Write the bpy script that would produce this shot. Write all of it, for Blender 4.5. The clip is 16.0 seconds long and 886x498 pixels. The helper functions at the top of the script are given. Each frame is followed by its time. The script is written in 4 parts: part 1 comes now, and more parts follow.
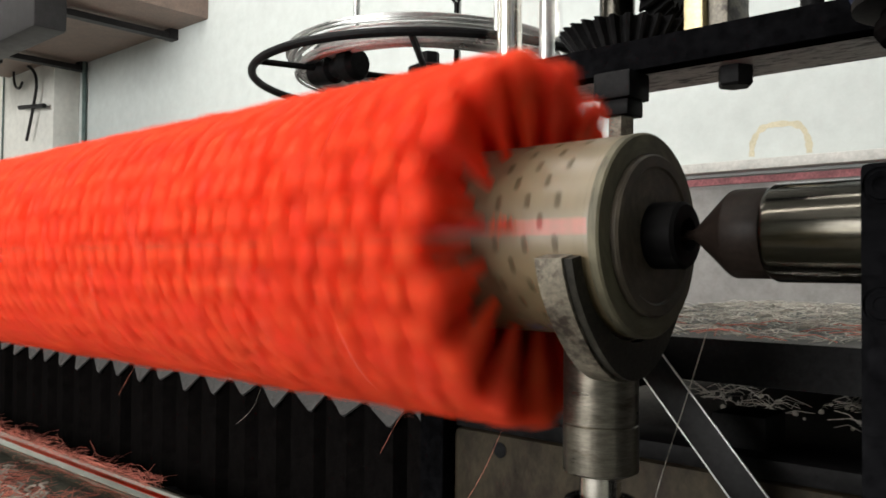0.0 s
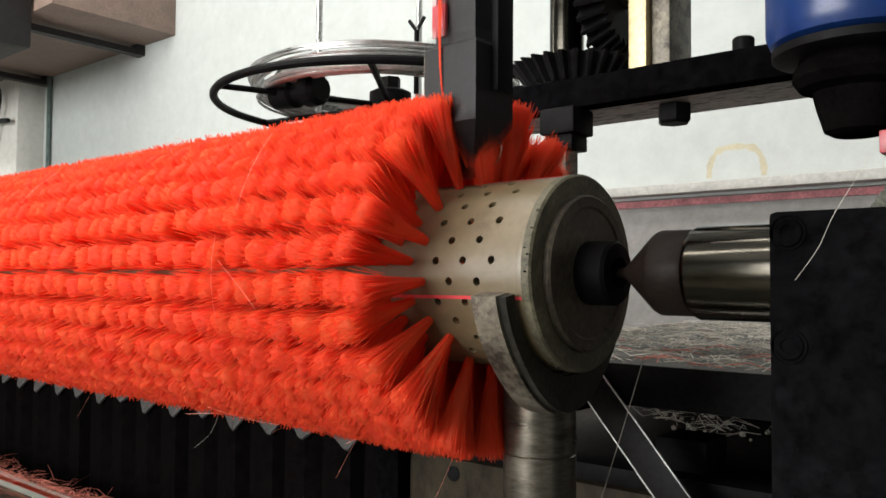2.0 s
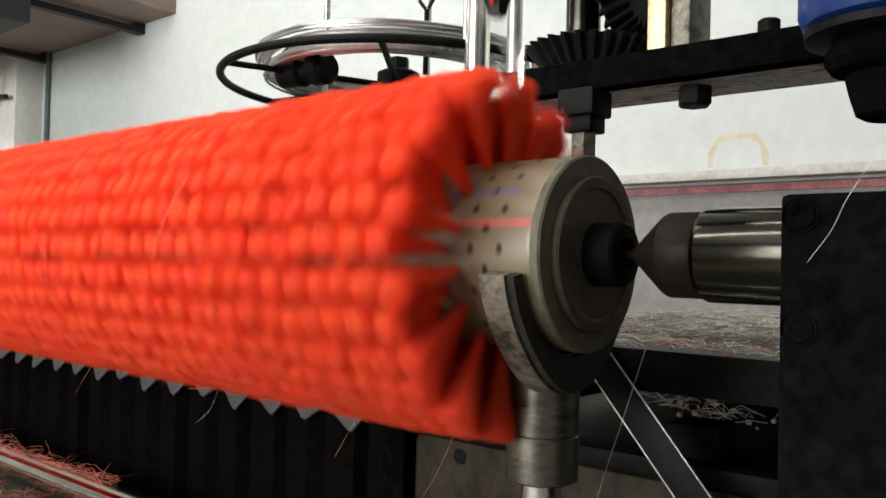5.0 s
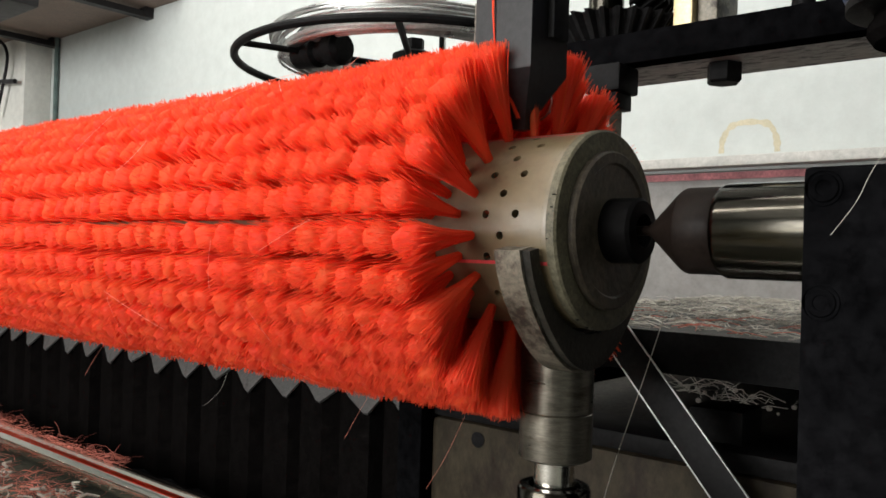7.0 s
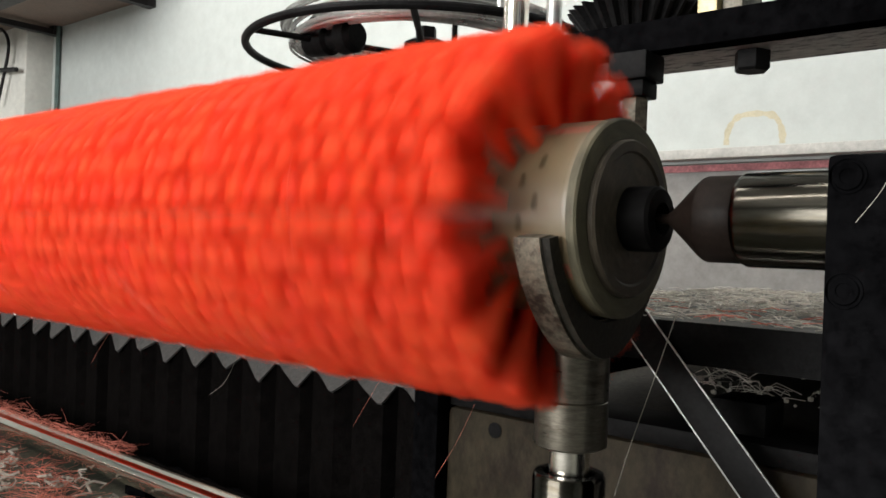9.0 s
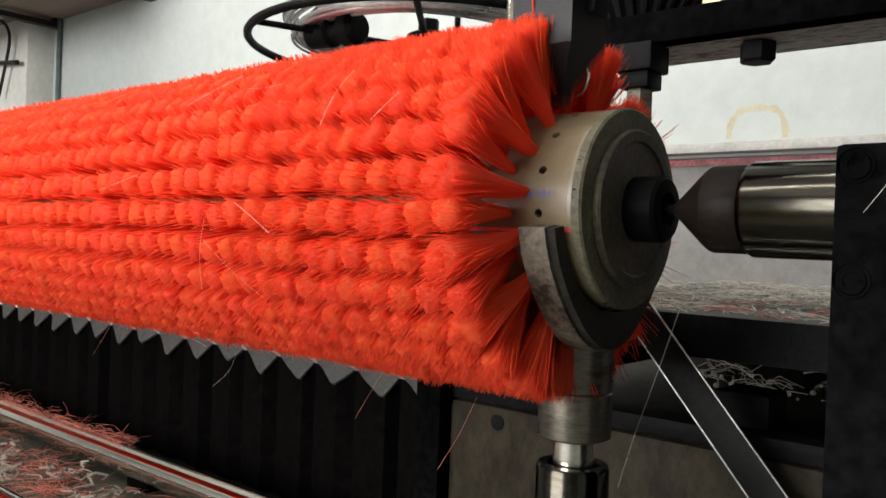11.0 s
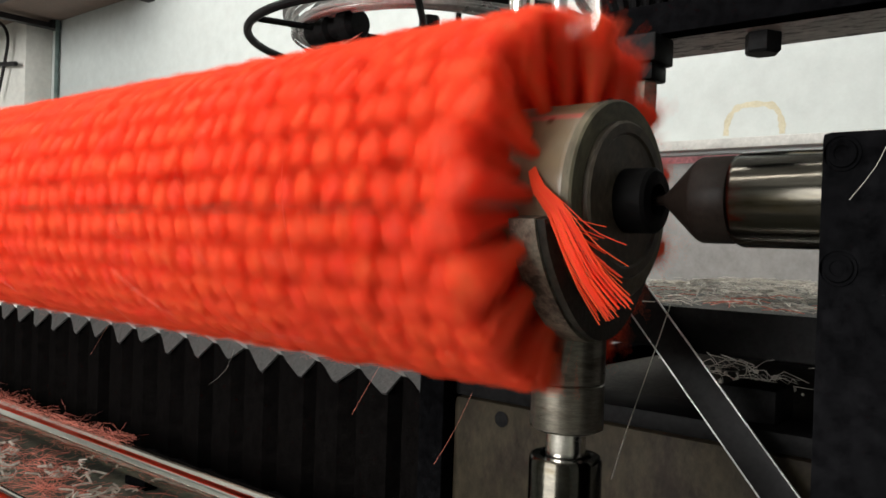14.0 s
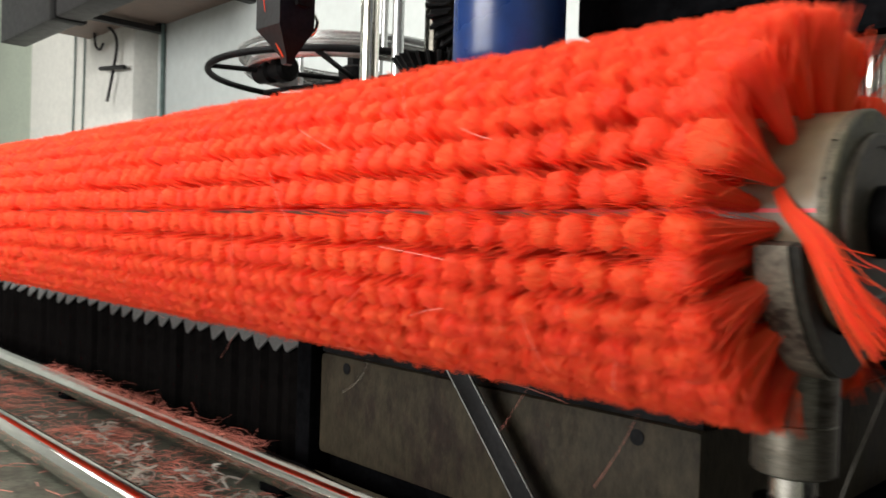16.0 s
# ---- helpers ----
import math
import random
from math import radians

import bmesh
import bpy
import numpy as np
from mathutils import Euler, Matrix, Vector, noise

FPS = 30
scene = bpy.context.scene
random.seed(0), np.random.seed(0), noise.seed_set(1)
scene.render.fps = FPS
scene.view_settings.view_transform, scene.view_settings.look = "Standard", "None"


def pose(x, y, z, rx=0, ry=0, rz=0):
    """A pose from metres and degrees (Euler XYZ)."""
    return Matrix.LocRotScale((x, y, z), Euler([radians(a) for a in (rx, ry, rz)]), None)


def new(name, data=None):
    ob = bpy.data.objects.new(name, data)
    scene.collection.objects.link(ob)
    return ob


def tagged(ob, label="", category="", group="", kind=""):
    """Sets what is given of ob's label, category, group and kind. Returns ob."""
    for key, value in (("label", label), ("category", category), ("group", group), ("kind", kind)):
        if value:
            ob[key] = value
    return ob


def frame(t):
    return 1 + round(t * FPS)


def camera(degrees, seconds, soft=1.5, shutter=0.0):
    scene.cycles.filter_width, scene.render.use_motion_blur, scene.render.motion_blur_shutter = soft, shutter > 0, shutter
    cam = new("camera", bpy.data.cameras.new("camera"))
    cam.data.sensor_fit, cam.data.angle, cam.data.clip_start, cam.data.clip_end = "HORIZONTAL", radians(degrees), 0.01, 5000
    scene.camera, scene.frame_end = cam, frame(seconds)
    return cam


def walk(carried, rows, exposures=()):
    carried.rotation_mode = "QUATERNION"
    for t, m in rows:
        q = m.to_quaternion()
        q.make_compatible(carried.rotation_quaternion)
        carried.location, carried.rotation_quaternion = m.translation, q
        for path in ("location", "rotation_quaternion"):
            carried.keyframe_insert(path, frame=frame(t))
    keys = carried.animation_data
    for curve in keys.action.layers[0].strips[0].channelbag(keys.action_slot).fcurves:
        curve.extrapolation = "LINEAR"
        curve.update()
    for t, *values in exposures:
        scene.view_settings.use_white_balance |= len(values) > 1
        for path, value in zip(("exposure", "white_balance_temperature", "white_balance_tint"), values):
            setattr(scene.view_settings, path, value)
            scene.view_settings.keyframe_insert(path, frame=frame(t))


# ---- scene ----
cam = camera(57, 16.0, soft=1.6, shutter=0.5)
walk(cam, [
    (0, pose(0.1915, -0.3280, 0.9845, 91.45, -0.44, 41.86)),
    (0.5, pose(0.1971, -0.3260, 0.9897, 91.49, -0.21, 40.96)),
    (1, pose(0.2028, -0.3281, 0.9888, 91.52, -0.13, 40.65)),
    (1.5, pose(0.2101, -0.3309, 0.9947, 92.31, -0.31, 40.08)),
    (2, pose(0.2103, -0.3288, 0.9948, 92.42, -0.41, 39.87)),
    (2.5, pose(0.2099, -0.3292, 0.9939, 92.33, -0.39, 39.71)),
    (3, pose(0.2051, -0.3310, 0.9950, 92.48, -0.63, 39.64)),
    (3.5, pose(0.2102, -0.3310, 0.9940, 92.48, -0.70, 39.47)),
    (4, pose(0.2089, -0.3306, 0.9927, 92.13, -0.94, 39.42)),
    (6.5, pose(0.2018, -0.3317, 0.9873, 90.80, -1.87, 39.97)),
    (7, pose(0.2009, -0.3304, 0.9853, 90.63, -1.80, 40.07)),
    (7.5, pose(0.2016, -0.3323, 0.9860, 90.51, -1.86, 40.01)),
    (8, pose(0.2013, -0.3351, 0.9839, 90.36, -1.87, 39.91)),
    (8.5, pose(0.1932, -0.3365, 0.9827, 90.16, -2.03, 40.05)),
    (9, pose(0.1946, -0.3357, 0.9833, 90.02, -2.08, 40.03)),
    (9.5, pose(0.1940, -0.3366, 0.9815, 89.80, -2.07, 39.93)),
    (10, pose(0.1935, -0.3372, 0.9817, 89.61, -2.26, 40.04)),
    (12.5, pose(0.1917, -0.3333, 0.9793, 89.76, -2.14, 40.09)),
    (13, pose(0.1956, -0.3371, 0.9789, 89.80, -2.09, 40.01)),
    (13.5, pose(0.1944, -0.3346, 0.9796, 89.67, -1.95, 40.16)),
    (14, pose(0.1965, -0.3341, 0.9778, 89.65, -1.93, 40.09)),
    (14.5, pose(0.1957, -0.3361, 0.9792, 89.63, -1.93, 40.11)),
    (15, pose(0.1890, -0.3350, 0.9755, 89.44, -1.92, 40.15)),
    (15.5, pose(0.1687, -0.3364, 0.9841, 88.95, -2.02, 42.33)),
    (16, pose(0.1352, -0.3520, 0.9896, 88.98, -1.83, 45.79)),
], exposures=[(0, 0.0), (14.6, 0.0), (15.0, 0.03), (15.5, 0.07), (16, 0.08)])

# ---------------------------------------------------------------- light
world = bpy.data.worlds.new("workshop")
scene.world = world
world.use_nodes = True
world.node_tree.nodes["Background"].inputs["Color"].default_value = (0.55, 0.6, 0.65, 1)
world.node_tree.nodes["Background"].inputs["Strength"].default_value = 0.03
scene.view_settings.exposure = 0.0

AXIS = 1.0            # height of the roller's axis
R = 0.045             # core radius: a 90 mm pipe
R_OUT = 0.0905        # brush radius
COL = 0.007875        # step between half columns of holes
CORE_END = 0.0193
WALL_Y = 1.09


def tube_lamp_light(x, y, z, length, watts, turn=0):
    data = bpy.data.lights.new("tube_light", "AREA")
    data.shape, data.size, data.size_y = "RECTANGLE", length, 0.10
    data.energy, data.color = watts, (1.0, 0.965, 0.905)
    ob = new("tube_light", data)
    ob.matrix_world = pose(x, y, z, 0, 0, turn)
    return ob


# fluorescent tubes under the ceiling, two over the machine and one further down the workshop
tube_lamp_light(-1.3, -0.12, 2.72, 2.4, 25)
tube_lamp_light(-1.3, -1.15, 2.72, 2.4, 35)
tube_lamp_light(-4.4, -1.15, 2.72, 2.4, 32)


def front_fill_light(x, y, z, wide, high, watts):
    data = bpy.data.lights.new("front_fill_light", "AREA")
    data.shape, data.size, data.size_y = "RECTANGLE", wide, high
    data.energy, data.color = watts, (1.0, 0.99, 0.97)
    ob = new("front_fill_light", data)
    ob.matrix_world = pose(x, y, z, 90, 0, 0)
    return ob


# unseen fill from the camera side, added to brighten the bristles like daylight
front_fill_light(-1.1, -3.25, 1.55, 2.4, 1.5, 174)


# ---------------------------------------------------------------- materials
def mat(name, base, rough=0.5, metal=0.0, vary=0.25, scale=40.0, bump=0.15, fine=300.0, spots=None, spot_scale=12.0, spot_amount=0.45, coord="Object", stretch=(1, 1, 1), spec=0.5):
    m = bpy.data.materials.new(name)
    m.use_nodes = True
    nt = m.node_tree
    b = nt.nodes["Principled BSDF"]
    tc = nt.nodes.new("ShaderNodeTexCoord")
    mp = nt.nodes.new("ShaderNodeMapping")
    mp.inputs["Scale"].default_value = stretch
    nt.links.new(tc.outputs[coord], mp.inputs["Vector"])
    n1 = nt.nodes.new("ShaderNodeTexNoise")
    n1.inputs["Scale"].default_value, n1.inputs["Detail"].default_value = scale, 6
    n2 = nt.nodes.new("ShaderNodeTexNoise")
    n2.inputs["Scale"].default_value, n2.inputs["Detail"].default_value = fine, 4
    for n in (n1, n2):
        nt.links.new(mp.outputs[0], n.inputs["Vector"])
    ramp = nt.nodes.new("ShaderNodeValToRGB")
    lo = [max(0, c * (1 - vary)) for c in base]
    hi = [min(1, c * (1 + vary)) for c in base]
    ramp.color_ramp.elements[0].position, ramp.color_ramp.elements[1].position = 0.3, 0.7
    ramp.color_ramp.elements[0].color, ramp.color_ramp.elements[1].color = (*lo, 1), (*hi, 1)
    nt.links.new(n1.outputs["Fac"], ramp.inputs["Fac"])
    colour = ramp.outputs["Color"]
    if spots:
        n3 = nt.nodes.new("ShaderNodeTexNoise")
        n3.inputs["Scale"].default_value, n3.inputs["Detail"].default_value, n3.inputs["Roughness"].default_value = spot_scale, 8, 0.7
        nt.links.new(mp.outputs[0], n3.inputs["Vector"])
        r3 = nt.nodes.new("ShaderNodeValToRGB")
        r3.color_ramp.elements[0].position, r3.color_ramp.elements[1].position = 1 - spot_amount, 1 - spot_amount + 0.12
        nt.links.new(n3.outputs["Fac"], r3.inputs["Fac"])
        mix = nt.nodes.new("ShaderNodeMix")
        mix.data_type = "RGBA"
        nt.links.new(r3.outputs["Color"], mix.inputs["Factor"])
        nt.links.new(colour, mix.inputs["A"])
        mix.inputs["B"].default_value = (*spots, 1)
        colour = mix.outputs["Result"]
    # fine speckle over the large stains
    n4 = nt.nodes.new("ShaderNodeTexNoise")
    n4.inputs["Scale"].default_value, n4.inputs["Detail"].default_value, n4.inputs["Roughness"].default_value = scale * 7, 8, 0.75
    nt.links.new(mp.outputs[0], n4.inputs["Vector"])
    r4 = nt.nodes.new("ShaderNodeMapRange")
    r4.inputs["From Min"].default_value, r4.inputs["From Max"].default_value = 0.35, 0.65
    r4.inputs["To Min"].default_value, r4.inputs["To Max"].default_value = 1 - vary * 1.3, 1 + vary * 1.1
    nt.links.new(n4.outputs["Fac"], r4.inputs["Value"])
    mul = nt.nodes.new("ShaderNodeVectorMath")
    mul.operation = "SCALE"
    nt.links.new(colour, mul.inputs[0])
    nt.links.new(r4.outputs["Result"], mul.inputs["Scale"])
    nt.links.new(mul.outputs[0], b.inputs["Base Color"])
    rr = nt.nodes.new("ShaderNodeMapRange")
    rr.inputs["To Min"].default_value, rr.inputs["To Max"].default_value = max(0.03, rough - 0.15), min(1, rough + 0.15)
    nt.links.new(n1.outputs["Fac"], rr.inputs["Value"])
    nt.links.new(rr.outputs["Result"], b.inputs["Roughness"])
    b.inputs["Metallic"].default_value = metal
    b.inputs["Specular IOR Level"].default_value = spec
    if bump:
        bp = nt.nodes.new("ShaderNodeBump")
        bp.inputs["Strength"].default_value, bp.inputs["Distance"].default_value = bump, 0.001
        nt.links.new(n2.outputs["Fac"], bp.inputs["Height"])
        nt.links.new(bp.outputs["Normal"], b.inputs["Normal"])
    return m


def bristle_material():
    """Fluorescent nylon: light passes into the bundles and through them."""
    m = bpy.data.materials.new("neon_nylon_bristle")
    m.use_nodes = True
    nt = m.node_tree
    b = nt.nodes["Principled BSDF"]
    geo = nt.nodes.new("ShaderNodeNewGeometry")
    info = nt.nodes.new("ShaderNodeObjectInfo")
    add = nt.nodes.new("ShaderNodeMath")
    add.operation = "ADD"
    nt.links.new(geo.outputs["Random Per Island"], add.inputs[0])
    nt.links.new(info.outputs["Random"], add.inputs[1])
    frac = nt.nodes.new("ShaderNodeMath")
    frac.operation = "FRACT"
    nt.links.new(add.outputs[0], frac.inputs[0])
    ramp = nt.nodes.new("ShaderNodeValToRGB")
    e = ramp.color_ramp.elements
    e[0].color, e[1].color = (1.0, 0.122, 0.066, 1), (1.0, 0.205, 0.064, 1)
    nt.links.new(frac.outputs[0], ramp.inputs["Fac"])
    nt.links.new(ramp.outputs["Color"], b.inputs["Base Color"])
    b.inputs["Roughness"].default_value = 0.55
    b.inputs["Specular IOR Level"].default_value = 0.22
    b.inputs["Sheen Weight"].default_value, b.inputs["Sheen Roughness"].default_value = 0.45, 0.4
    b.inputs["Sheen Tint"].default_value = (1.0, 0.35, 0.24, 1)
    # single filaments show as fine streaks along the bundle
    tc = nt.nodes.new("ShaderNodeTexCoord")
    mp = nt.nodes.new("ShaderNodeMapping")
    mp.inputs["Scale"].default_value = (1, 1, 0.05)
    nt.links.new(tc.outputs["Object"], mp.inputs["Vector"])
    streak = nt.nodes.new("ShaderNodeTexNoise")
    streak.inputs["Scale"].default_value, streak.inputs["Detail"].default_value = 1100, 3
    nt.links.new(mp.outputs[0], streak.inputs["Vector"])
    bp = nt.nodes.new("ShaderNodeBump")
    bp.inputs["Strength"].default_value, bp.inputs["Distance"].default_value = 0.45, 0.0005
    nt.links.new(streak.outputs["Fac"], bp.inputs["Height"])
    nt.links.new(bp.outputs["Normal"], b.inputs["Normal"])
    tr = nt.nodes.new("ShaderNodeBsdfTranslucent")
    nt.links.new(ramp.outputs["Color"], tr.inputs["Color"])
    mix = nt.nodes.new("ShaderNodeMixShader")
    mix.inputs["Fac"].default_value = 0.54
    nt.links.new(b.outputs[0], mix.inputs[1])
    nt.links.new(tr.outputs[0], mix.inputs[2])
    clear = nt.nodes.new("ShaderNodeBsdfTransparent")
    clear.inputs["Color"].default_value = (1.0, 0.46, 0.34, 1)
    mix2 = nt.nodes.new("ShaderNodeMixShader")
    mix2.inputs["Fac"].default_value = 0.36
    nt.links.new(mix.outputs[0], mix2.inputs[1])
    nt.links.new(clear.outputs[0], mix2.inputs[2])
    nt.links.new(mix2.outputs[0], nt.nodes["Material Output"].inputs["Surface"])
    return m


M_BRISTLE = bristle_material()
M_PVC = mat("aged_cream_pvc", (0.122, 0.093, 0.051), 0.38, vary=0.1, scale=18, bump=0.04, spots=(0.072, 0.052, 0.028), spot_scale=22, spot_amount=0.4)
# near-black colour that stands for the shade down the drilled holes
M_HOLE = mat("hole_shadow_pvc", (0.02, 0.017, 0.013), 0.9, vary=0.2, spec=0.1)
M_REDLINE = mat("red_marking_paint", (0.62, 0.05, 0.06), 0.5, vary=0.2, scale=200)
M_BLUEINK = mat("blue_ink", (0.06, 0.07, 0.28), 0.6, vary=0.2)
M_PLUG = mat("oily_brown_steel", (0.052, 0.042, 0.030), 0.5, 0.0, spec=0.25, vary=0.4, scale=45, bump=0.3, spots=(0.022, 0.019, 0.015), spot_scale=30, spot_amount=0.45)
M_RIM = mat("scuffed_rim", (0.086, 0.077, 0.050), 0.55, 0.0, spec=0.25, vary=0.35, scale=60, bump=0.4, spots=(0.025, 0.022, 0.018), spot_scale=50, spot_amount=0.42)
M_BLACK = mat("black_oxide_steel", (0.007, 0.0068, 0.007), 0.5, 0.0, vary=0.4, scale=30, bump=0.1, spec=0.05)
M_BLACKPAINT = mat("black_machine_paint", (0.0032, 0.0032, 0.0036), 0.5, vary=0.4, scale=20, bump=0.1, spec=0.0)
M_CENTRE = mat("brown_tool_steel", (0.0085, 0.0058, 0.0046), 0.45, 0.0, spec=0.06, vary=0.3, scale=60, bump=0.05)
M_CHROME = mat("polished_steel", (0.74, 0.70, 0.63), 0.16, 1.0, vary=0.12, scale=12, bump=0.02, stretch=(0.3, 4, 4))
M_RAIL = mat("polished_rail_steel", (0.86, 0.84, 0.78), 0.0, 1.0, vary=0.12, scale=12, bump=0.015, stretch=(0.3, 4, 4))
M_GROUND = mat("ground_steel_cylinder", (0.044, 0.041, 0.034), 0.15, 1.0, vary=0.22, scale=25, bump=0.02, stretch=(0.3, 2, 2), spots=(0.030, 0.024, 0.013), spot_scale=18, spot_amount=0.42)
M_TOOL = mat("dark_tool_steel", (0.013, 0.0125, 0.013), 0.4, 0.2, spec=0.25, vary=0.35, scale=40, bump=0.1)
M_BRACE = mat("dark_flat_steel", (0.010, 0.0096, 0.0098), 0.45, 0.2, spec=0.12, vary=0.3, scale=30, bump=0.1)
M_WORN = mat("worn_grey_steel", (0.16, 0.142, 0.108), 0.5, 0.35, vary=0.3, scale=50, bump=0.25, spots=(0.030, 0.022, 0.016), spot_scale=60, spot_amount=0.52)
M_SLEEVE = mat("stained_steel_sleeve", (0.13, 0.117, 0.094), 0.32, 0.85, vary=0.25, scale=25, bump=0.08, stretch=(1, 1, 5), spots=(0.06, 0.048, 0.036), spot_scale=20, spot_amount=0.45)
# cream paint set nearly black: the shade under the roller is in this colour
M_CAST = mat("shaded_cream_casting", (0.027, 0.0215, 0.0135), 0.6, spec=0.1, vary=0.28, scale=14, bump=0.35, spots=(0.016, 0.011, 0.008), spot_scale=26, spot_amount=0.5, stretch=(1, 1, 0.5))
# pleat tops, a lighter grey than the pleat sides
M_PLEATTOP = mat("grey_bellows_top", (0.035, 0.034, 0.033), 0.7, vary=0.4, scale=50, bump=0.3)
M_RUBBER = mat("black_bellows_fabric", (0.0034, 0.0030, 0.0029), 0.7, spec=0.0, vary=0.3, scale=60, bump=0.3)
M_WALL = mat("white_wall_paint", (0.500, 0.532, 0.515), 0.7, vary=0.05, scale=3, bump=0.15, fine=120, spots=(0.47, 0.475, 0.445), spot_scale=5, spot_amount=0.3)
M_LOWWALL = mat("dirty_lower_wall", (0.26, 0.25, 0.24), 0.7, vary=0.12, scale=6, bump=0.2, spots=(0.45, 0.34, 0.33), spot_scale=7, spot_amount=0.35)
M_PINK = mat("pink_dust_streak", (0.42, 0.16, 0.17), 0.8, vary=0.3, scale=30)
M_TRIM = mat("grey_painted_rail", (0.45, 0.44, 0.41), 0.5, vary=0.15, scale=15)
M_STAIN = mat("ochre_stain", (0.50, 0.455, 0.325), 0.7, vary=0.10, scale=40, bump=0.05)
M_SHELF = mat("brown_board", (0.22, 0.155, 0.125), 0.6, vary=0.15, scale=20)
M_BRACKET = mat("dark_angle_iron", (0.016, 0.014, 0.015), 0.5, 0.4, vary=0.3)
M_GREEN = mat("pale_green_panel", (0.33, 0.37, 0.30), 0.6, vary=0.08, scale=5)
M_CABLE = mat("green_grey_cable", (0.09, 0.13, 0.12), 0.5)
M_PIPE = mat("white_conduit", (0.66, 0.65, 0.60), 0.5, vary=0.08)
M_TRAY = mat("oily_green_tray", (0.10, 0.10, 0.08), 0.45, vary=0.35, scale=25, bump=0.3, spots=(0.24, 0.09, 0.075), spot_scale=14, spot_amount=0.42)
M_TRAYTOP = mat("oily_green_tray_top", (0.082, 0.085, 0.066), 0.6, spec=0.2, vary=0.4, scale=20, bump=0.3, spots=(0.115, 0.085, 0.062), spot_scale=16, spot_amount=0.40)
M_GREASE = mat("black_grease", (0.060, 0.056, 0.050), 0.6, spec=0.1, vary=0.4, scale=30, bump=0.4)
# dark colour with pale flecks for the cradle face turned from the light
M_SIDESHADE = mat("shaded_cradle_side", (0.020, 0.018, 0.014), 0.5, spec=0.2, vary=0.4, scale=60, bump=0.3, spots=(0.11, 0.10, 0.085), spot_scale=130, spot_amount=0.36)
M_HAIR = mat("pale_pink_filament", (0.74, 0.25, 0.18), 0.5, vary=0.2)
M_FLUFF = mat("dusty_pink_fluff", (0.60, 0.18, 0.13), 0.7, vary=0.3, scale=40)
M_SCREW = mat("black_screw_steel", (0.0030, 0.0028, 0.0028), 0.5, spec=0.03, vary=0.3, scale=60)
M_DUST = mat("dust_covered_plate", (0.08, 0.078, 0.072), 0.8, vary=0.3, scale=60, bump=0.5, spots=(0.08, 0.08, 0.08), spot_scale=120, spot_amount=0.44, stretch=(0.35, 1, 1))
M_FLECK = mat("flecked_grey_plate", (0.42, 0.41, 0.39), 0.5, 0.0, vary=0.2, scale=40, spots=(0.015, 0.015, 0.015), spot_scale=210, spot_amount=0.5, stretch=(0.35, 1, 1))
M_SCRAP = mat("pale_nylon_scrap", (0.50, 0.47, 0.41), 0.6, vary=0.2, scale=60)
M_BRASS = mat("pale_brass_bracket", (0.52, 0.43, 0.24), 0.45, 0.5, vary=0.2, scale=30)
M_BLUE = mat("blue_enamel", (0.006, 0.026, 0.115), 0.28, vary=0.15, scale=10, bump=0.03)
M_RED = mat("red_machine_paint", (0.36, 0.03, 0.04), 0.4, vary=0.25, scale=25, spots=(0.5, 0.42, 0.4), spot_scale=18, spot_amount=0.4)
M_ALU = mat("bare_aluminium", (0.55, 0.55, 0.54), 0.3, 0.9, vary=0.15, scale=20)
M_FLOOR = mat("grey_concrete", (0.23, 0.225, 0.215), 0.8, vary=0.2, scale=6, bump=0.3)
M_CEIL = mat("white_ceiling", (0.72, 0.72, 0.70), 0.8, vary=0.05, scale=4)


# ---------------------------------------------------------------- mesh helpers
def finish(name, bm, material, smooth=35):
    bmesh.ops.recalc_face_normals(bm, faces=bm.faces)
    me = bpy.data.meshes.new(name)
    bm.to_mesh(me)
    bm.free()
    me.materials.append(material)
    if smooth:
        me.polygons.foreach_set("use_smooth", [True] * len(me.polygons))
        me.set_sharp_from_angle(angle=radians(smooth))
    return me


def part(name, bm, material, parent=None, label="", smooth=35):
    ob = new(name, finish(name, bm, material, smooth))
    if parent is not None:
        ob.parent = parent
    if label:
        ob["label"] = label
    return ob


def thing(name, label, category, at=(0, 0, 0), group="", kind=""):
    ob = new(name)
    ob.location = at
    ob.empty_display_size = 0.02
    return tagged(ob, label, category, group, kind)


def add_box(bm, x0, x1, y0, y1, z0, z1, bevel=0.0, m=None):
    r = bmesh.ops.create_cube(bm, size=1)
    vs = r["verts"]
    for v in vs:
        v.co = Vector(((x0 + x1) / 2 + v.co.x * (x1 - x0), (y0 + y1) / 2 + v.co.y * (y1 - y0), (z0 + z1) / 2 + v.co.z * (z1 - z0)))
    if bevel:
        es = list({e for v in vs for e in v.link_edges})
        vs = bmesh.ops.bevel(bm, geom=es, offset=bevel, segments=2, affect="EDGES", profile=0.6)["verts"]
    if m is not None:
        bmesh.ops.transform(bm, matrix=m, verts=list(vs))
    return bm


def box(*a, **k):
    return add_box(bmesh.new(), *a, **k)


def add_rod(bm, p, q, r, n=20, r2=None):
    p, q = Vector(p), Vector(q)
    d = q - p
    m = Matrix.Translation((p + q) / 2) @ d.to_track_quat("Z", "Y").to_matrix().to_4x4()
    bmesh.ops.create_cone(bm, cap_ends=True, segments=n, radius1=r, radius2=r if r2 is None else r2, depth=d.length, matrix=m)
    return bm


def rod(*a, **k):
    return add_rod(bmesh.new(), *a, **k)


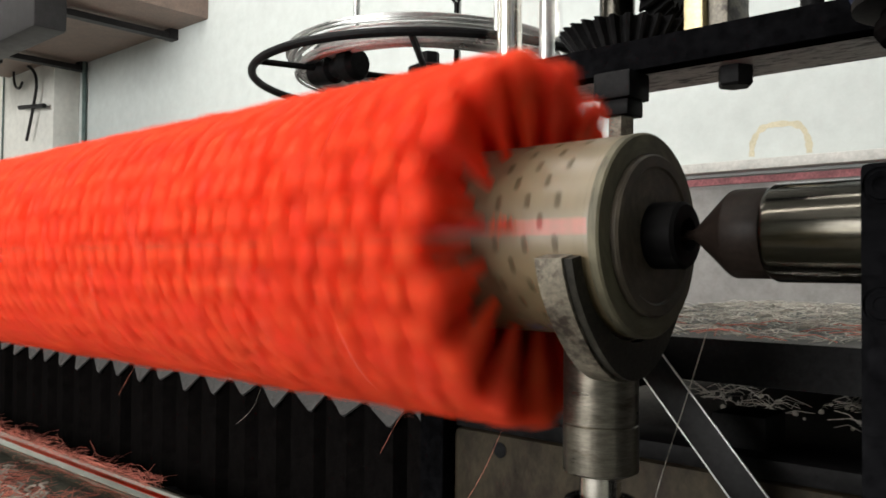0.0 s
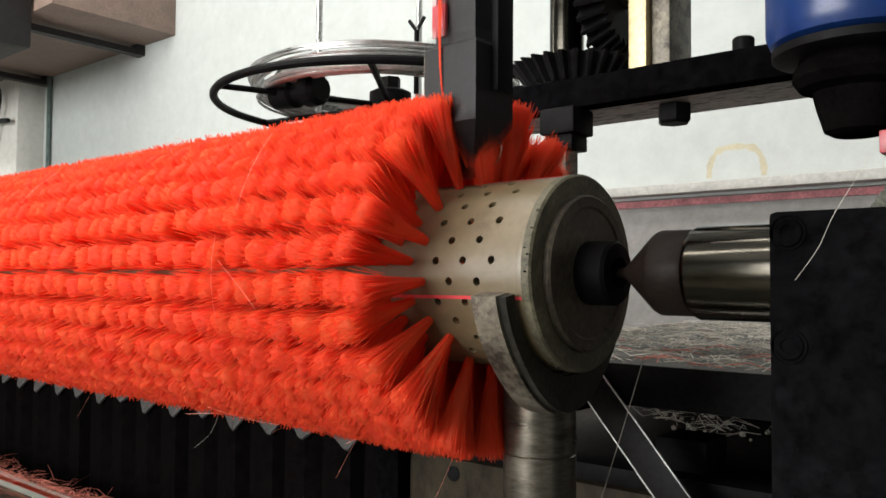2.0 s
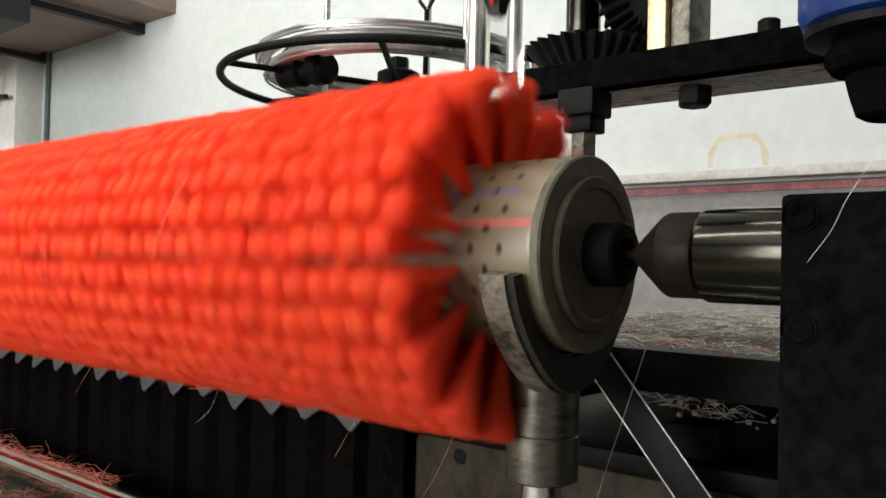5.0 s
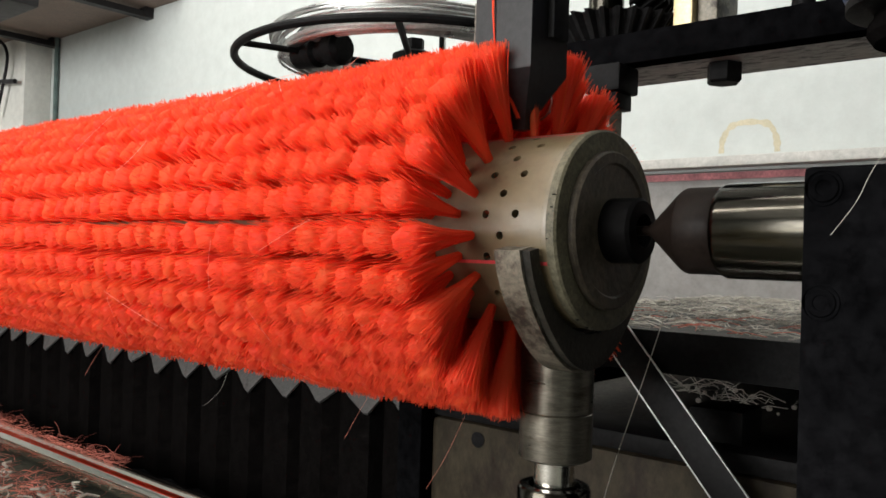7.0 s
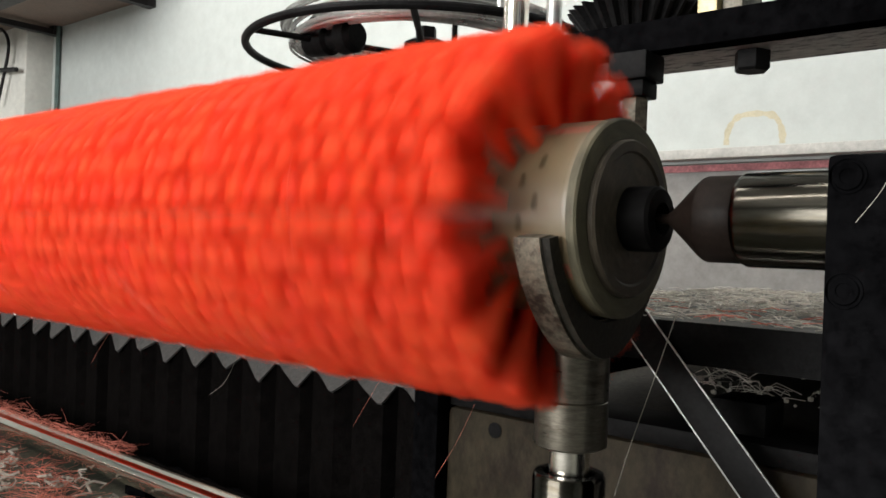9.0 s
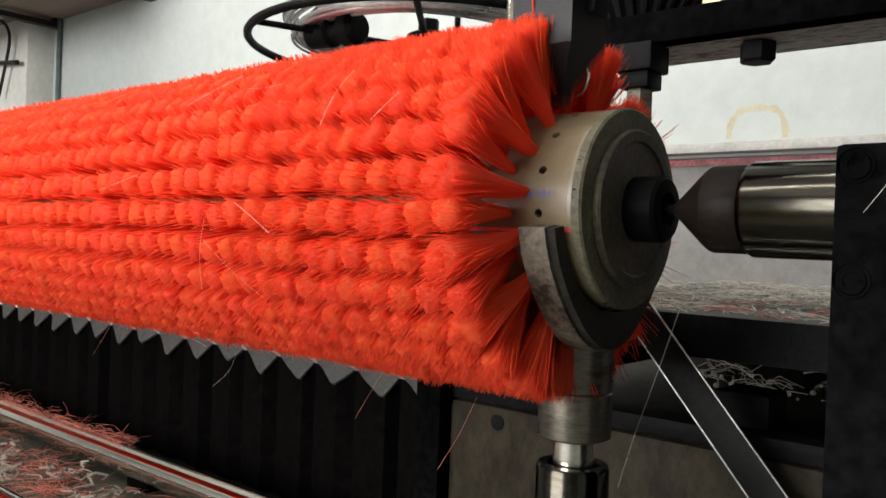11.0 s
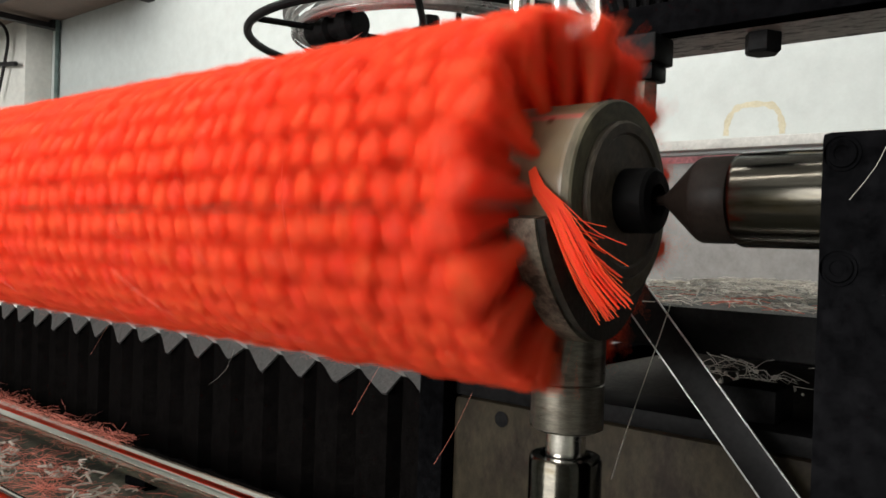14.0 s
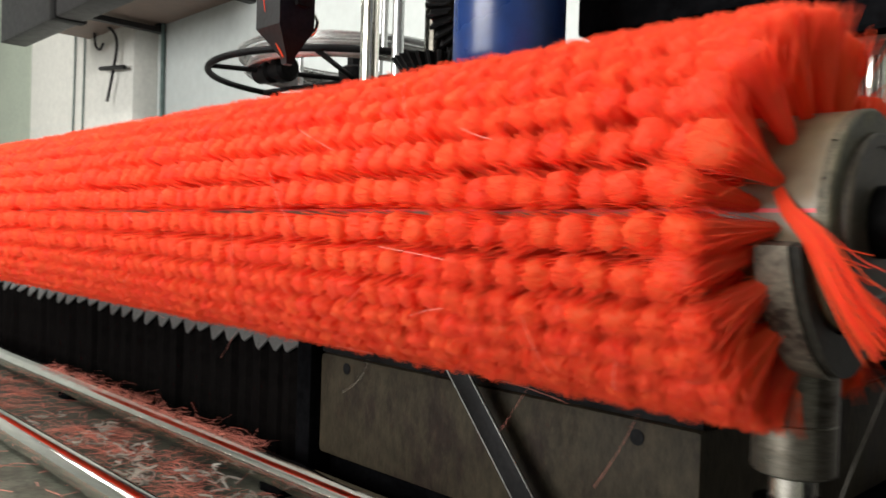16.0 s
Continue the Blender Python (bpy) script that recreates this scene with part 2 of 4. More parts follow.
def add_lathe(bm, profile, n=64, axis="X", at=(0, 0, 0), arc=(0, 360)):
    """profile: (along, radius) pairs, turned about an axis."""
    full = arc[1] - arc[0] >= 360
    steps = n if full else n + 1
    rings = []
    for s, r in profile:
        ring = []
        for i in range(steps):
            a = radians(arc[0] + (arc[1] - arc[0]) * i / n)
            c, d = r * math.cos(a), r * math.sin(a)
            co = {"X": (s, -c, d), "Y": (c, s, d), "Z": (c, d, s)}[axis]
            ring.append(bm.verts.new(Vector(co) + Vector(at)))
        rings.append(ring)
    for ra, rb in zip(rings, rings[1:]):
        for i in range(n):
            j = (i + 1) % steps
            bm.faces.new((ra[i], ra[j], rb[j], rb[i]))
    if full:
        for ring, (s, r) in ((rings[0], profile[0]), (rings[-1], profile[-1])):
            if r > 1e-5:
                bm.faces.new(ring)
    return bm


def lathe(*a, **k):
    return add_lathe(bmesh.new(), *a, **k)


def add_wire(bm, pts, r, n=8):
    """A round wire through the points; r: its radius, or one for each point."""
    pts = [Vector(p) for p in pts]
    rings = []
    for i, p in enumerate(pts):
        d = (pts[min(i + 1, len(pts) - 1)] - pts[max(i - 1, 0)]).normalized()
        u = d.orthogonal().normalized() if i == 0 else (rings[-1][1] - d * rings[-1][1].dot(d)).normalized()
        w = d.cross(u)
        rad = r[i] if isinstance(r, list) else r
        ring = [bm.verts.new(p + rad * (u * math.cos(a) + w * math.sin(a))) for a in [2 * math.pi * k / n for k in range(n)]]
        rings.append((ring, u))
    for (ra, _), (rb, _) in zip(rings, rings[1:]):
        for i in range(n):
            bm.faces.new((ra[i], ra[(i + 1) % n], rb[(i + 1) % n], rb[i]))
    bm.faces.new(rings[0][0])
    bm.faces.new(rings[-1][0])
    return bm


def wire(*a, **k):
    return add_wire(bmesh.new(), *a, **k)


def curve_pts(pts, n=8):
    """Smooth points through the given ones."""
    pts = [Vector(p) for p in pts]
    out = []
    for i in range(len(pts) - 1):
        a, b, c, d = pts[max(i - 1, 0)], pts[i], pts[i + 1], pts[min(i + 2, len(pts) - 1)]
        for k in range(n):
            t = k / n
            out.append(0.5 * ((2 * b) + (c - a) * t + (2 * a - 5 * b + 4 * c - d) * t * t + (3 * b - a - 3 * c + d) * t ** 3))
    return out + [pts[-1]]


def gear(bm, radius, teeth, z0, z1, at, axis="Z", cone=0.75):
    """A bevel gear: teeth round a disc."""
    n = teeth * 4
    rings = []
    for s, f in ((z0, cone), (z1, 1.0)):
        ring = []
        for i in range(n):
            a = 2 * math.pi * i / n
            r = radius * f * (1.0 if i % 4 in (1, 2) else 0.87)
            c, d = r * math.cos(a), r * math.sin(a)
            co = {"X": (s, c, d), "Y": (c, s, d), "Z": (c, d, s)}[axis]
            ring.append(bm.verts.new(Vector(co) + Vector(at)))
        rings.append(ring)
    for i in range(n):
        bm.faces.new((rings[0][i], rings[0][(i + 1) % n], rings[1][(i + 1) % n], rings[1][i]))
    bm.faces.new(rings[0])
    bm.faces.new(rings[1])
    return bm


def mesh_arrays(name, co, faces, material):
    """A mesh of triangles from arrays."""
    me = bpy.data.meshes.new(name)
    me.vertices.add(len(co))
    me.vertices.foreach_set("co", np.asarray(co, np.float32).ravel())
    me.loops.add(faces.size)
    me.loops.foreach_set("vertex_index", np.asarray(faces, np.int32).ravel())
    me.polygons.add(len(faces))
    me.polygons.foreach_set("loop_start", np.arange(0, faces.size, 3, dtype=np.int32))
    me.polygons.foreach_set("use_smooth", np.ones(len(faces), bool))
    me.update(calc_edges=True)
    me.materials.append(material)
    return me


# ---------------------------------------------------------------- the room
def room():
    wall = tagged(part("wall_north", box(-6.0, 3.0, WALL_Y, WALL_Y + 0.2, 1.155, 2.8), M_WALL), "white painted workshop wall, smudged and stained", "wall", kind="structure")
    low = tagged(part("wall_north_lower", box(-6.0, 3.0, WALL_Y + 0.01, WALL_Y + 0.2, 0, 1.155), M_LOWWALL), "dirty grey lower wall with pink dust stains", "wall", kind="structure")
    tagged(part("trim", box(-2.6, 3.0, WALL_Y - 0.03, WALL_Y, 1.160, 1.178, bevel=0.003), M_TRIM), "grey painted rail along the white wall", "trim", kind="structure")
    tagged(part("floor", box(-6.2, 3.2, -3.2, WALL_Y + 0.2, -0.1, 0.0), M_FLOOR), "grey concrete workshop floor", "floor", kind="structure")
    tagged(part("ceiling", box(-6.2, 3.2, -3.2, WALL_Y + 0.2, 2.8, 2.9), M_CEIL), "white workshop ceiling", "ceiling", kind="structure")
    # unseen wall; its opening is added to go with the front fill
    tagged(part("wall_south", add_box(add_box(add_box(box(-6.2, -2.3, -3.4, -3.2, 0, 2.8), 0.1, 3.2, -3.4, -3.2, 0, 2.8), -2.3, 0.1, -3.4, -3.2, 0, 0.8), -2.3, 0.1, -3.4, -3.2, 2.3, 2.8), M_WALL), "plain white workshop wall", "wall", kind="structure")
    tagged(part("wall_west", box(-6.4, -6.2, -3.2, WALL_Y + 0.2, 0, 2.8), M_WALL), "plain white workshop wall", "wall", kind="structure")
    tagged(part("wall_east", box(3.2, 3.4, -3.2, WALL_Y + 0.2, 0, 2.8), M_WALL), "plain white workshop wall", "wall", kind="structure")
    # arch-shaped ochre stain
    bm = bmesh.new()
    pts = curve_pts([(-0.3565, 0, 1.186), (-0.354, 0, 1.211), (-0.339, 0, 1.233), (-0.3105, 0, 1.238), (-0.276, 0, 1.232), (-0.262, 0, 1.208), (-0.260, 0, 1.184)], 6)
    inner, outer = [], []
    for i, p in enumerate(pts):
        d = (pts[min(i + 1, len(pts) - 1)] - pts[max(i - 1, 0)]).normalized()
        w = 0.0050 + 0.0045 * noise.noise(Vector((i * 0.45, 3, 1)))
        nrm = Vector((-d.z, 0, d.x))
        for ring, s in ((inner, -w), (outer, w)):
            q = p + nrm * s
            ring.append((bm.verts.new((q.x, WALL_Y - 0.0005, q.z)), bm.verts.new((q.x, WALL_Y - 0.0001, q.z))))
    for i in range(len(pts) - 1):
        bm.faces.new((inner[i][0], inner[i + 1][0], outer[i + 1][0], outer[i][0]))
        bm.faces.new((inner[i][0], inner[i][1], inner[i + 1][1], inner[i + 1][0]))
        bm.faces.new((outer[i][0], outer[i + 1][0], outer[i + 1][1], outer[i][1]))
    part("stain", bm, M_STAIN, wall, "arch-shaped ochre stain")
    part("dust_streak", box(-0.62, 0.9, WALL_Y + 0.0065, WALL_Y + 0.0098, 1.141, 1.153), M_PINK, low, "pink dust streak under the rail")
    # pillar and conduit
    tagged(part("pillar", box(-4.19, -3.0, WALL_Y - 0.10, WALL_Y, 0, 2.8, bevel=0.004), M_PIPE), "cream painted pillar against the white wall", "pillar", kind="structure")
    ob = tagged(part("cable", wire(curve_pts([(-2.93, WALL_Y - 0.01, 2.7), (-2.935, WALL_Y - 0.012, 1.9), (-2.93, WALL_Y - 0.01, 1.0)], 6), 0.009), M_CABLE), "thin dark green cable hanging down the wall", "cable")
    tagged(part("panel", box(-5.2, -4.20, 1.00, WALL_Y, 0, 2.2, bevel=0.01), M_GREEN), "pale green metal cabinet side against the wall", "cabinet")
    # wall shelf on brackets
    sh = thing("wall_shelf", "brown board wall shelf on dark angle-iron brackets", "shelf")
    part("board", box(-3.45, -2.09, 0.70, WALL_Y, 1.776, 2.10, bevel=0.004), M_SHELF, sh)
    for x in (-2.29, -2.955):
        bm = box(x - 0.02, x + 0.02, WALL_Y - 0.03, WALL_Y, 1.742, 1.776)
        add_box(bm, x - 0.016, x + 0.016, 0.62, WALL_Y - 0.03, 1.742, 1.762)
        add_box(bm, x - 0.016, x + 0.016, 0.62, 0.65, 1.762, 1.776)
        part("bracket", bm, M_BRACKET, sh, "dark angle-iron bracket")
    # added dark box and band in place of the shelf's shadowed underside
    bx = thing("shelf_shade_box", "dark box that stands for the shadowed underside of the wall shelf", "case")
    part("body", box(-3.30, -2.20, 0.60, 0.695, 1.665, 1.93, bevel=0.01), M_BRACKET, bx)
    part("shade_box_band", box(-2.75, -2.70, 0.595, 0.70, 1.660, 1.935, bevel=0.004), M_BLACK, bx)
    # bent wire hanger and thin cables on the pillar
    front = WALL_Y - 0.13
    hk = thing("wire_hanger", "dark bent wire hanger hooked on the pillar", "hanger")
    part("wire", wire(curve_pts([(-3.235, front, 1.885), (-3.205, front, 1.80), (-3.115, front, 1.745), (-3.086, front, 1.69), (-3.115, front, 1.60), (-3.170, front, 1.48)], 6), 0.006), M_BRACKET, hk)
    part("foot", rod((-3.245, front, 1.620), (-3.01, front, 1.598), 0.009, 8), M_BRACKET, hk)
    part("hook", wire(curve_pts([(-3.320, front, 1.90), (-3.31, front, 1.74), (-3.26, front, 1.70), (-3.225, front, 1.72)], 6), 0.005), M_BRACKET, hk)
    part("wall_peg", rod((-3.235, WALL_Y - 0.10, 1.885), (-3.235, front - 0.012, 1.885), 0.008, 10), M_BRACKET, hk)
    for x in (-3.61, -3.50):
        tagged(part("cable", wire(curve_pts([(x, WALL_Y - 0.105, 2.7), (x + 0.015, WALL_Y - 0.106, 1.75), (x - 0.01, WALL_Y - 0.105, 1.0)], 6), 0.004), M_CABLE), "thin dark cable hanging down the pillar", "cable", group="thin cables on the pillar")
    return wall


room()


# ---------------------------------------------------------------- the brush roller
STEP = 0.1915         # one tufting cycle
EVEN = 6.58           # resting angle of the even columns' rows
TOOL_ANGLE = EVEN + 72


def turned(k):
    """Degrees the roller has turned by rest k: two rows a cycle, one row at a column change, then back the other way."""
    k = min(k, 75)
    c, i = divmod(k, 15)
    if c == 5:
        return 348
    return 24 * i if c % 2 == 0 else 348 - 24 * i


def row_angle(c, j):
    return EVEN + 24 * j + (12 if c % 2 else 0)


def col_x(c):
    return (c - 4) * COL


def tuft_arrays(seed, count, thick, wide=0.0088, tall=0.0078, sides=24, segs=3, lean=0.0, fray=0.06, rings=8):
    """One tuft: a fluted bundle that fans out to a cropped tip, with single filaments on its skin; base in the hole at the
    origin, pointing along +z, x along the roller. wide, tall: its half widths at the tip."""
    rng = random.Random(seed)
    co, faces = [], []
    length = R_OUT - R + 0.004
    flute = [1 + rng.uniform(-0.10, 0.07) for _ in range(sides)]
    crop = [rng.uniform(-0.022, 0.022) for _ in range(sides)]
    ph = [rng.uniform(0, 6.28) for _ in range(3)]
    slope = rng.uniform(-0.03, 0.03)

    def flare(t):
        return 0.19 + 0.81 * t ** 1.25

    stations = [(k / (rings - 2) * 0.90, 0.97) for k in range(rings - 1)] + [(0.955, 0.80), (0.975, 0.42)]
    for n, (t, f) in enumerate(stations):
        tip = max(0.0, (t - 0.6) / 0.4)
        for m in range(sides):
            a = 2 * math.pi * m / sides
            g = flare(t) * f * (1 + (flute[m] - 1) * min(1, 0.3 + t)) * (1 + 0.06 * math.sin(2 * a + ph[0]) + 0.05 * math.sin(3 * a + ph[1] + 2 * t))
            z = t + tip * (crop[m] * (1 if f > 0.5 else 0.5) + slope * math.cos(a + ph[2]))
            co.append((wide * g * math.cos(a) + lean * t ** 1.6, tall * g * math.sin(a), -0.004 + length * z))
    for k in range(len(stations) - 1):
        for m in range(sides):
            p, q = k * sides + m, k * sides + (m + 1) % sides
            faces += [(p, q, q + sides), (p, q + sides, p + sides)]
    top = len(co)
    co.append((lean * 0.93, 0, -0.004 + length * 0.980))
    e = (len(stations) - 1) * sides
    faces += [(e + m, e + (m + 1) % sides, top) for m in range(sides)]
    for i in range(count):
        a = rng.uniform(0, 2 * math.pi)
        q = math.sqrt(rng.uniform(0.01, 1.06))
        s = 1 + rng.random() ** 6 * fray * 9
        L = length * (1.025 - 0.055 * q * q + rng.uniform(-0.035, 0.03))
        twist, side = rng.uniform(-0.25, 0.25), rng.uniform(0, 6.28)
        start = len(co)
        first = 0.0 if q > 0.98 else 0.62
        for k in range(segs + 1):
            t = first + (1 - first) * k / segs
            w = flare(t) * (1 + 0.05 * t ** 4) * q * (1 + (s - 1) * t)
            cx = wide * w * math.cos(a + twist * t) + lean * t ** 1.6
            cy = tall * w * math.sin(a + twist * t)
            r = thick * (1.0 if k < segs else 0.6)
            for m in range(3):
                b = side + m * 2.0944
                co.append((cx + r * math.cos(b), cy + r * math.sin(b), -0.004 + L * t))
        for k in range(segs):
            for m in range(3):
                p, q2 = start + k * 3 + m, start + k * 3 + (m + 1) % 3
                faces += [(p, q2, q2 + 3), (p, q2 + 3, p + 3)]
        e = start + segs * 3
        faces.append((e, e + 1, e + 2))
    return np.array(co, np.float32), np.array(faces, np.int32)


def tuft_pose(x, angle, twist=0.0, out=0.0, tip=0.0, sway=0.0):
    """A tuft's place on the roller, in the roller's space."""
    return pose(0, 0, 0, 90 - angle, 0, 0) @ Matrix.Translation((x, 0, R + out)) @ pose(0, 0, 0, 0, sway, 0) @ pose(0, 0, 0, tip, 0, twist)


brush_roller = thing("brush_roller", "neon orange-red nylon bristle roller on a drilled cream plastic pipe core", "brush roller", (0, 0, AXIS))


def core():
    bm = bmesh.new()
    n = 60
    # plain, tufted stretch of the pipe
    add_lathe(bm, [(-1.52, R), (col_x(-12) - 0.5 * COL, R)], n=60)
    # drilled stretch: one cell with a round hole per hole
    K = 16
    x_left = col_x(-12) - 0.5 * COL
    for row in range(30):
        even = row % 2 == 0
        mid = EVEN + 12 * row
        cols = [c for c in range(-12, 5) if (c % 2 == 0) == even]
        edges = [x_left] + [col_x(c) + COL for c in cols]
        edges[-1] = CORE_END - 0.006
        for i, c in enumerate(cols):
            x0, x1, xc = edges[i], edges[i + 1], col_x(c)
            ring, square, deep = [], [], []
            for k in range(K):
                a = 2 * math.pi * k / K
                ca, sa = math.cos(a), math.sin(a)
                hx, ha = xc + 0.0019 * ca, mid + math.degrees(0.0019 * sa / R)
                f = 1 / max(abs(ca), abs(sa))
                u, w = ca * f, sa * f
                sx = xc + (u * (x1 - xc) if u > 0 else u * (xc - x0))
                sq = mid + 6 * w
                for store, xx, aa, rr in ((ring, hx, ha, R), (square, sx, sq, R), (deep, hx, ha, R - 0.0042)):
                    t = radians(aa)
                    store.append(bm.verts.new((xx, -rr * math.cos(t), rr * math.sin(t))))
            for k in range(K):
                m = (k + 1) % K
                bm.faces.new((square[k], square[m], ring[m], ring[k]))
                bm.faces.new((ring[k], ring[m], deep[m], deep[k]))
    for z, (xa, xb) in enumerate(((CORE_END - 0.006, CORE_END - 0.0015),)):
        add_lathe(bm, [(xa, R), (xb, R), (CORE_END, R - 0.0012)], n=60)
    bmesh.ops.remove_doubles(bm, verts=bm.verts, dist=1e-6)
    part("pipe_core", bm, M_PVC, brush_roller, "cream plastic pipe drilled with rows of holes", smooth=40)
    # dark sheet behind the holes, put in as their shade
    part("hole_shade_sheet", lathe([(-1.5, R - 0.0044), (CORE_END - 0.008, R - 0.0044)], n=48), M_HOLE, brush_roller, "dark sheet in the pipe that stands for the shade in the holes")
    # marking lines along the pipe
    for q in range(4):
        a0 = LINE_ANGLE + 90 * q
        bm = bmesh.new()
        vs = []
        for x in (-1.4, CORE_END - 0.004):
            for da in (-1.0, 0, 1.0):
                t = radians(a0 + da)
                vs.append(bm.verts.new((x, -(R + 0.0002) * math.cos(t), (R + 0.0002) * math.sin(t))))
        for i in range(2):
            bm.faces.new((vs[i], vs[i + 1], vs[i + 4], vs[i + 3]))
        part("marking_line", bm, M_REDLINE, brush_roller, "red printed line")
    # printed words, read with the roller upside down
    txt = bpy.data.curves.new("print", "FONT")
    txt.body, txt.size, txt.align_x, txt.align_y = "- HAI PHONG   \u00d890", 0.0047, "CENTER", "CENTER"
    tmp = bpy.data.objects.new("print", txt)
    scene.collection.objects.link(tmp)
    me = bpy.data.meshes.new_from_object(tmp.evaluated_get(bpy.context.evaluated_depsgraph_get()))
    bpy.data.objects.remove(tmp)
    a0 = LINE_ANGLE + TEXT_OFFSET
    for v in me.vertices:
        x, y = -v.co.x - 0.012, -v.co.y
        t = radians(a0) + y / R
        v.co = (x, -(R + 0.00025) * math.cos(t), (R + 0.00025) * math.sin(t))
    me.materials.append(M_BLUEINK)
    ob = new("printed_words", me)
    ob.parent = brush_roller
    ob["label"] = "small blue printed words and a diameter mark"


LINE_ANGLE = 15.5     # marking line when the roller stands as at its first rest
TEXT_OFFSET = 290.0
core()


def end_plug():
    e = CORE_END
    part("end_ring", lathe([(e - 0.0036, R - 0.001), (e - 0.0034, R + 0.0004), (e + 0.0003, R + 0.0004), (e + 0.0012, R - 0.0006), (e + 0.0012, 0.036), (e - 0.001, 0.0355)], n=72), M_RIM, brush_roller, "scuffed greenish-brown rim of the end plug")
    part("end_disc", lathe([(e - 0.002, 0.0358), (e + 0.0036, 0.0358), (e + 0.0046, 0.0348), (e + 0.0046, 0.0305), (e + 0.0036, 0.0295), (e + 0.0036, 0.015)], n=72), M_PLUG, brush_roller, "oily dark brown steel end disc")
    bm = lathe([(e, 0.0146), (e + 0.0165, 0.0146), (e + 0.018, 0.0132), (e + 0.0185, 0.0075), (e + 0.012, 0.004)], n=40)
    part("hub", bm, M_SCREW, brush_roller, "black steel hub with a centre hole")
    # scale and chips round the rim
    rng = random.Random(7)
    bm = bmesh.new()
    for i in range(60):
        a = rng.uniform(0, 360)
        t = radians(a)
        s = rng.uniform(0.0004, 0.0013)
        r = 0.0447 + rng.uniform(-0.0006, 0.0004)
        bmesh.ops.create_icosphere(bm, subdivisions=1, radius=s, matrix=Matrix.Translation((e - rng.uniform(0, 0.003), -r * math.cos(t), r * math.sin(t))) @ Matrix.Rotation(t, 4, "X") @ Matrix.Diagonal((0.9, 0.25, 1.3, 1)))
    ob = part("rim_grime", bm, M_BLACK, brush_roller, "black grime stuck on the rim")
    tagged(ob, kind="stuff")


end_plug()

near_meshes, end_meshes = [], []
for s in range(8):
    near_meshes.append(mesh_arrays("tuft", *tuft_arrays(100 + s, 190, 0.00023, 0.0087, 0.0079, 20), M_BRISTLE))
    end_meshes.append(mesh_arrays("tuft", *tuft_arrays(200 + s, 190, 0.00022, 0.0122, 0.0104, 20, 4, -0.0080, 0.16), M_BRISTLE))
rng_t = random.Random(11)


def add_tuft(meshes):
    me = meshes[rng_t.randrange(8)]
    ob = new("tuft", me)
    ob.parent = brush_roller
    return ob


for c in range(-15, 0):
    for j in range(15):
        ob = add_tuft(near_meshes)
        ob.matrix_basis = tuft_pose(col_x(c), row_angle(c, j), rng_t.choice((0, 180)) + rng_t.uniform(-15, 15), rng_t.uniform(-0.001, 0.001), rng_t.uniform(-2, 2), rng_t.uniform(-3, 3))


def far_tufts():
    kinds = [tuft_arrays(300 + s, 46, 0.00042, 0.0087, 0.0079, sides=10, segs=2, rings=5) for s in range(8)]
    plain = [tuft_arrays(400 + s, 15, 0.0007, 0.0088, 0.0080, sides=8, segs=2, rings=4) for s in range(8)]
    cos, fs, base = [], [], 0
    rng = random.Random(5)
    for c in range(-190, -15):
        far = c < -90
        for j in range(15):
            co, fa = (plain if far else kinds)[rng.randrange(8)]
            m = np.array(tuft_pose(col_x(c), row_angle(c, j), rng.choice((0, 180)) + rng.uniform(-15, 15), rng.uniform(-0.001, 0.001), rng.uniform(-2, 2), rng.uniform(-3, 3)))
            cos.append(co @ m[:3, :3].T + m[:3, 3])
            fs.append(fa + base)
            base += len(co)
    ob = new("tuft_mass", mesh_arrays("tuft_mass", np.concatenate(cos), np.concatenate(fs), M_BRISTLE))
    ob.parent = brush_roller
    tagged(ob, "dense rows of neon orange-red bristle tufts", kind="stuff")


far_tufts()

# tufts that are set while the clip runs: (object, rest, set pose, pose before)
set_tufts = []
for k in range(75):
    c = k // 15
    ang = TOOL_ANGLE - turned(k)
    ob = add_tuft(near_meshes if c < 3 else end_meshes)
    tw, tp = rng_t.uniform(-20, 20), rng_t.uniform(-4, 4)
    # those that end up beside the cradle are pushed aside by it
    rest = (ang + 348 + 180) % 360 - 180
    aside = (-9, -16)[c - 3] if c >= 3 and -125 < rest < 14 else 0
    set_tufts.append((ob, k, tuft_pose(col_x(c), ang, tw, 0, tp, aside), tuft_pose(col_x(c) - (0.06 if c >= 3 else 0), ang, tw, -0.049, 0)))


# last tuft, squeezed past the cradle and bent over the end disc
def pressed_tuft():
    rng = random.Random(41)
    bm = bmesh.new()
    for i in range(84):
        a, b, g = rng.gauss(0, 1), rng.uniform(-1, 1), rng.uniform(0.80, 1.04) if i < 60 else rng.uniform(0.45, 0.9)
        up = 0 if i < 60 else rng.uniform(0, 0.014)
        pts = []
        for j, (x, y, z, s) in enumerate(((0.0005, -0.0440, 0.0110, 0.0007), (0.0075, -0.0490, 0.0020, 0.0011), (0.0160, -0.0495, -0.0060, 0.0016), (0.0245, -0.0480, -0.0210, 0.0022), (0.0310, -0.0440, -0.0350, 0.0026), (0.0390, -0.0370, -0.0480, 0.0034))):
            q = g if j > 2 else 1
            pts.append((x * (1 if j < 3 else 0.5 + 0.5 * g) + a * s, y + b * s * 0.4, -0.006 + (z + 0.006) * q + a * s * 0.7 + up * max(0, j - 2) / 3))
        add_wire(bm, curve_pts(pts, 2), 0.00026, 3)
    ob = part("bent_tuft", bm, M_BRISTLE, brush_roller, "bent tuft splayed over the end disc")
    return ob


bent_tuft = pressed_tuft()


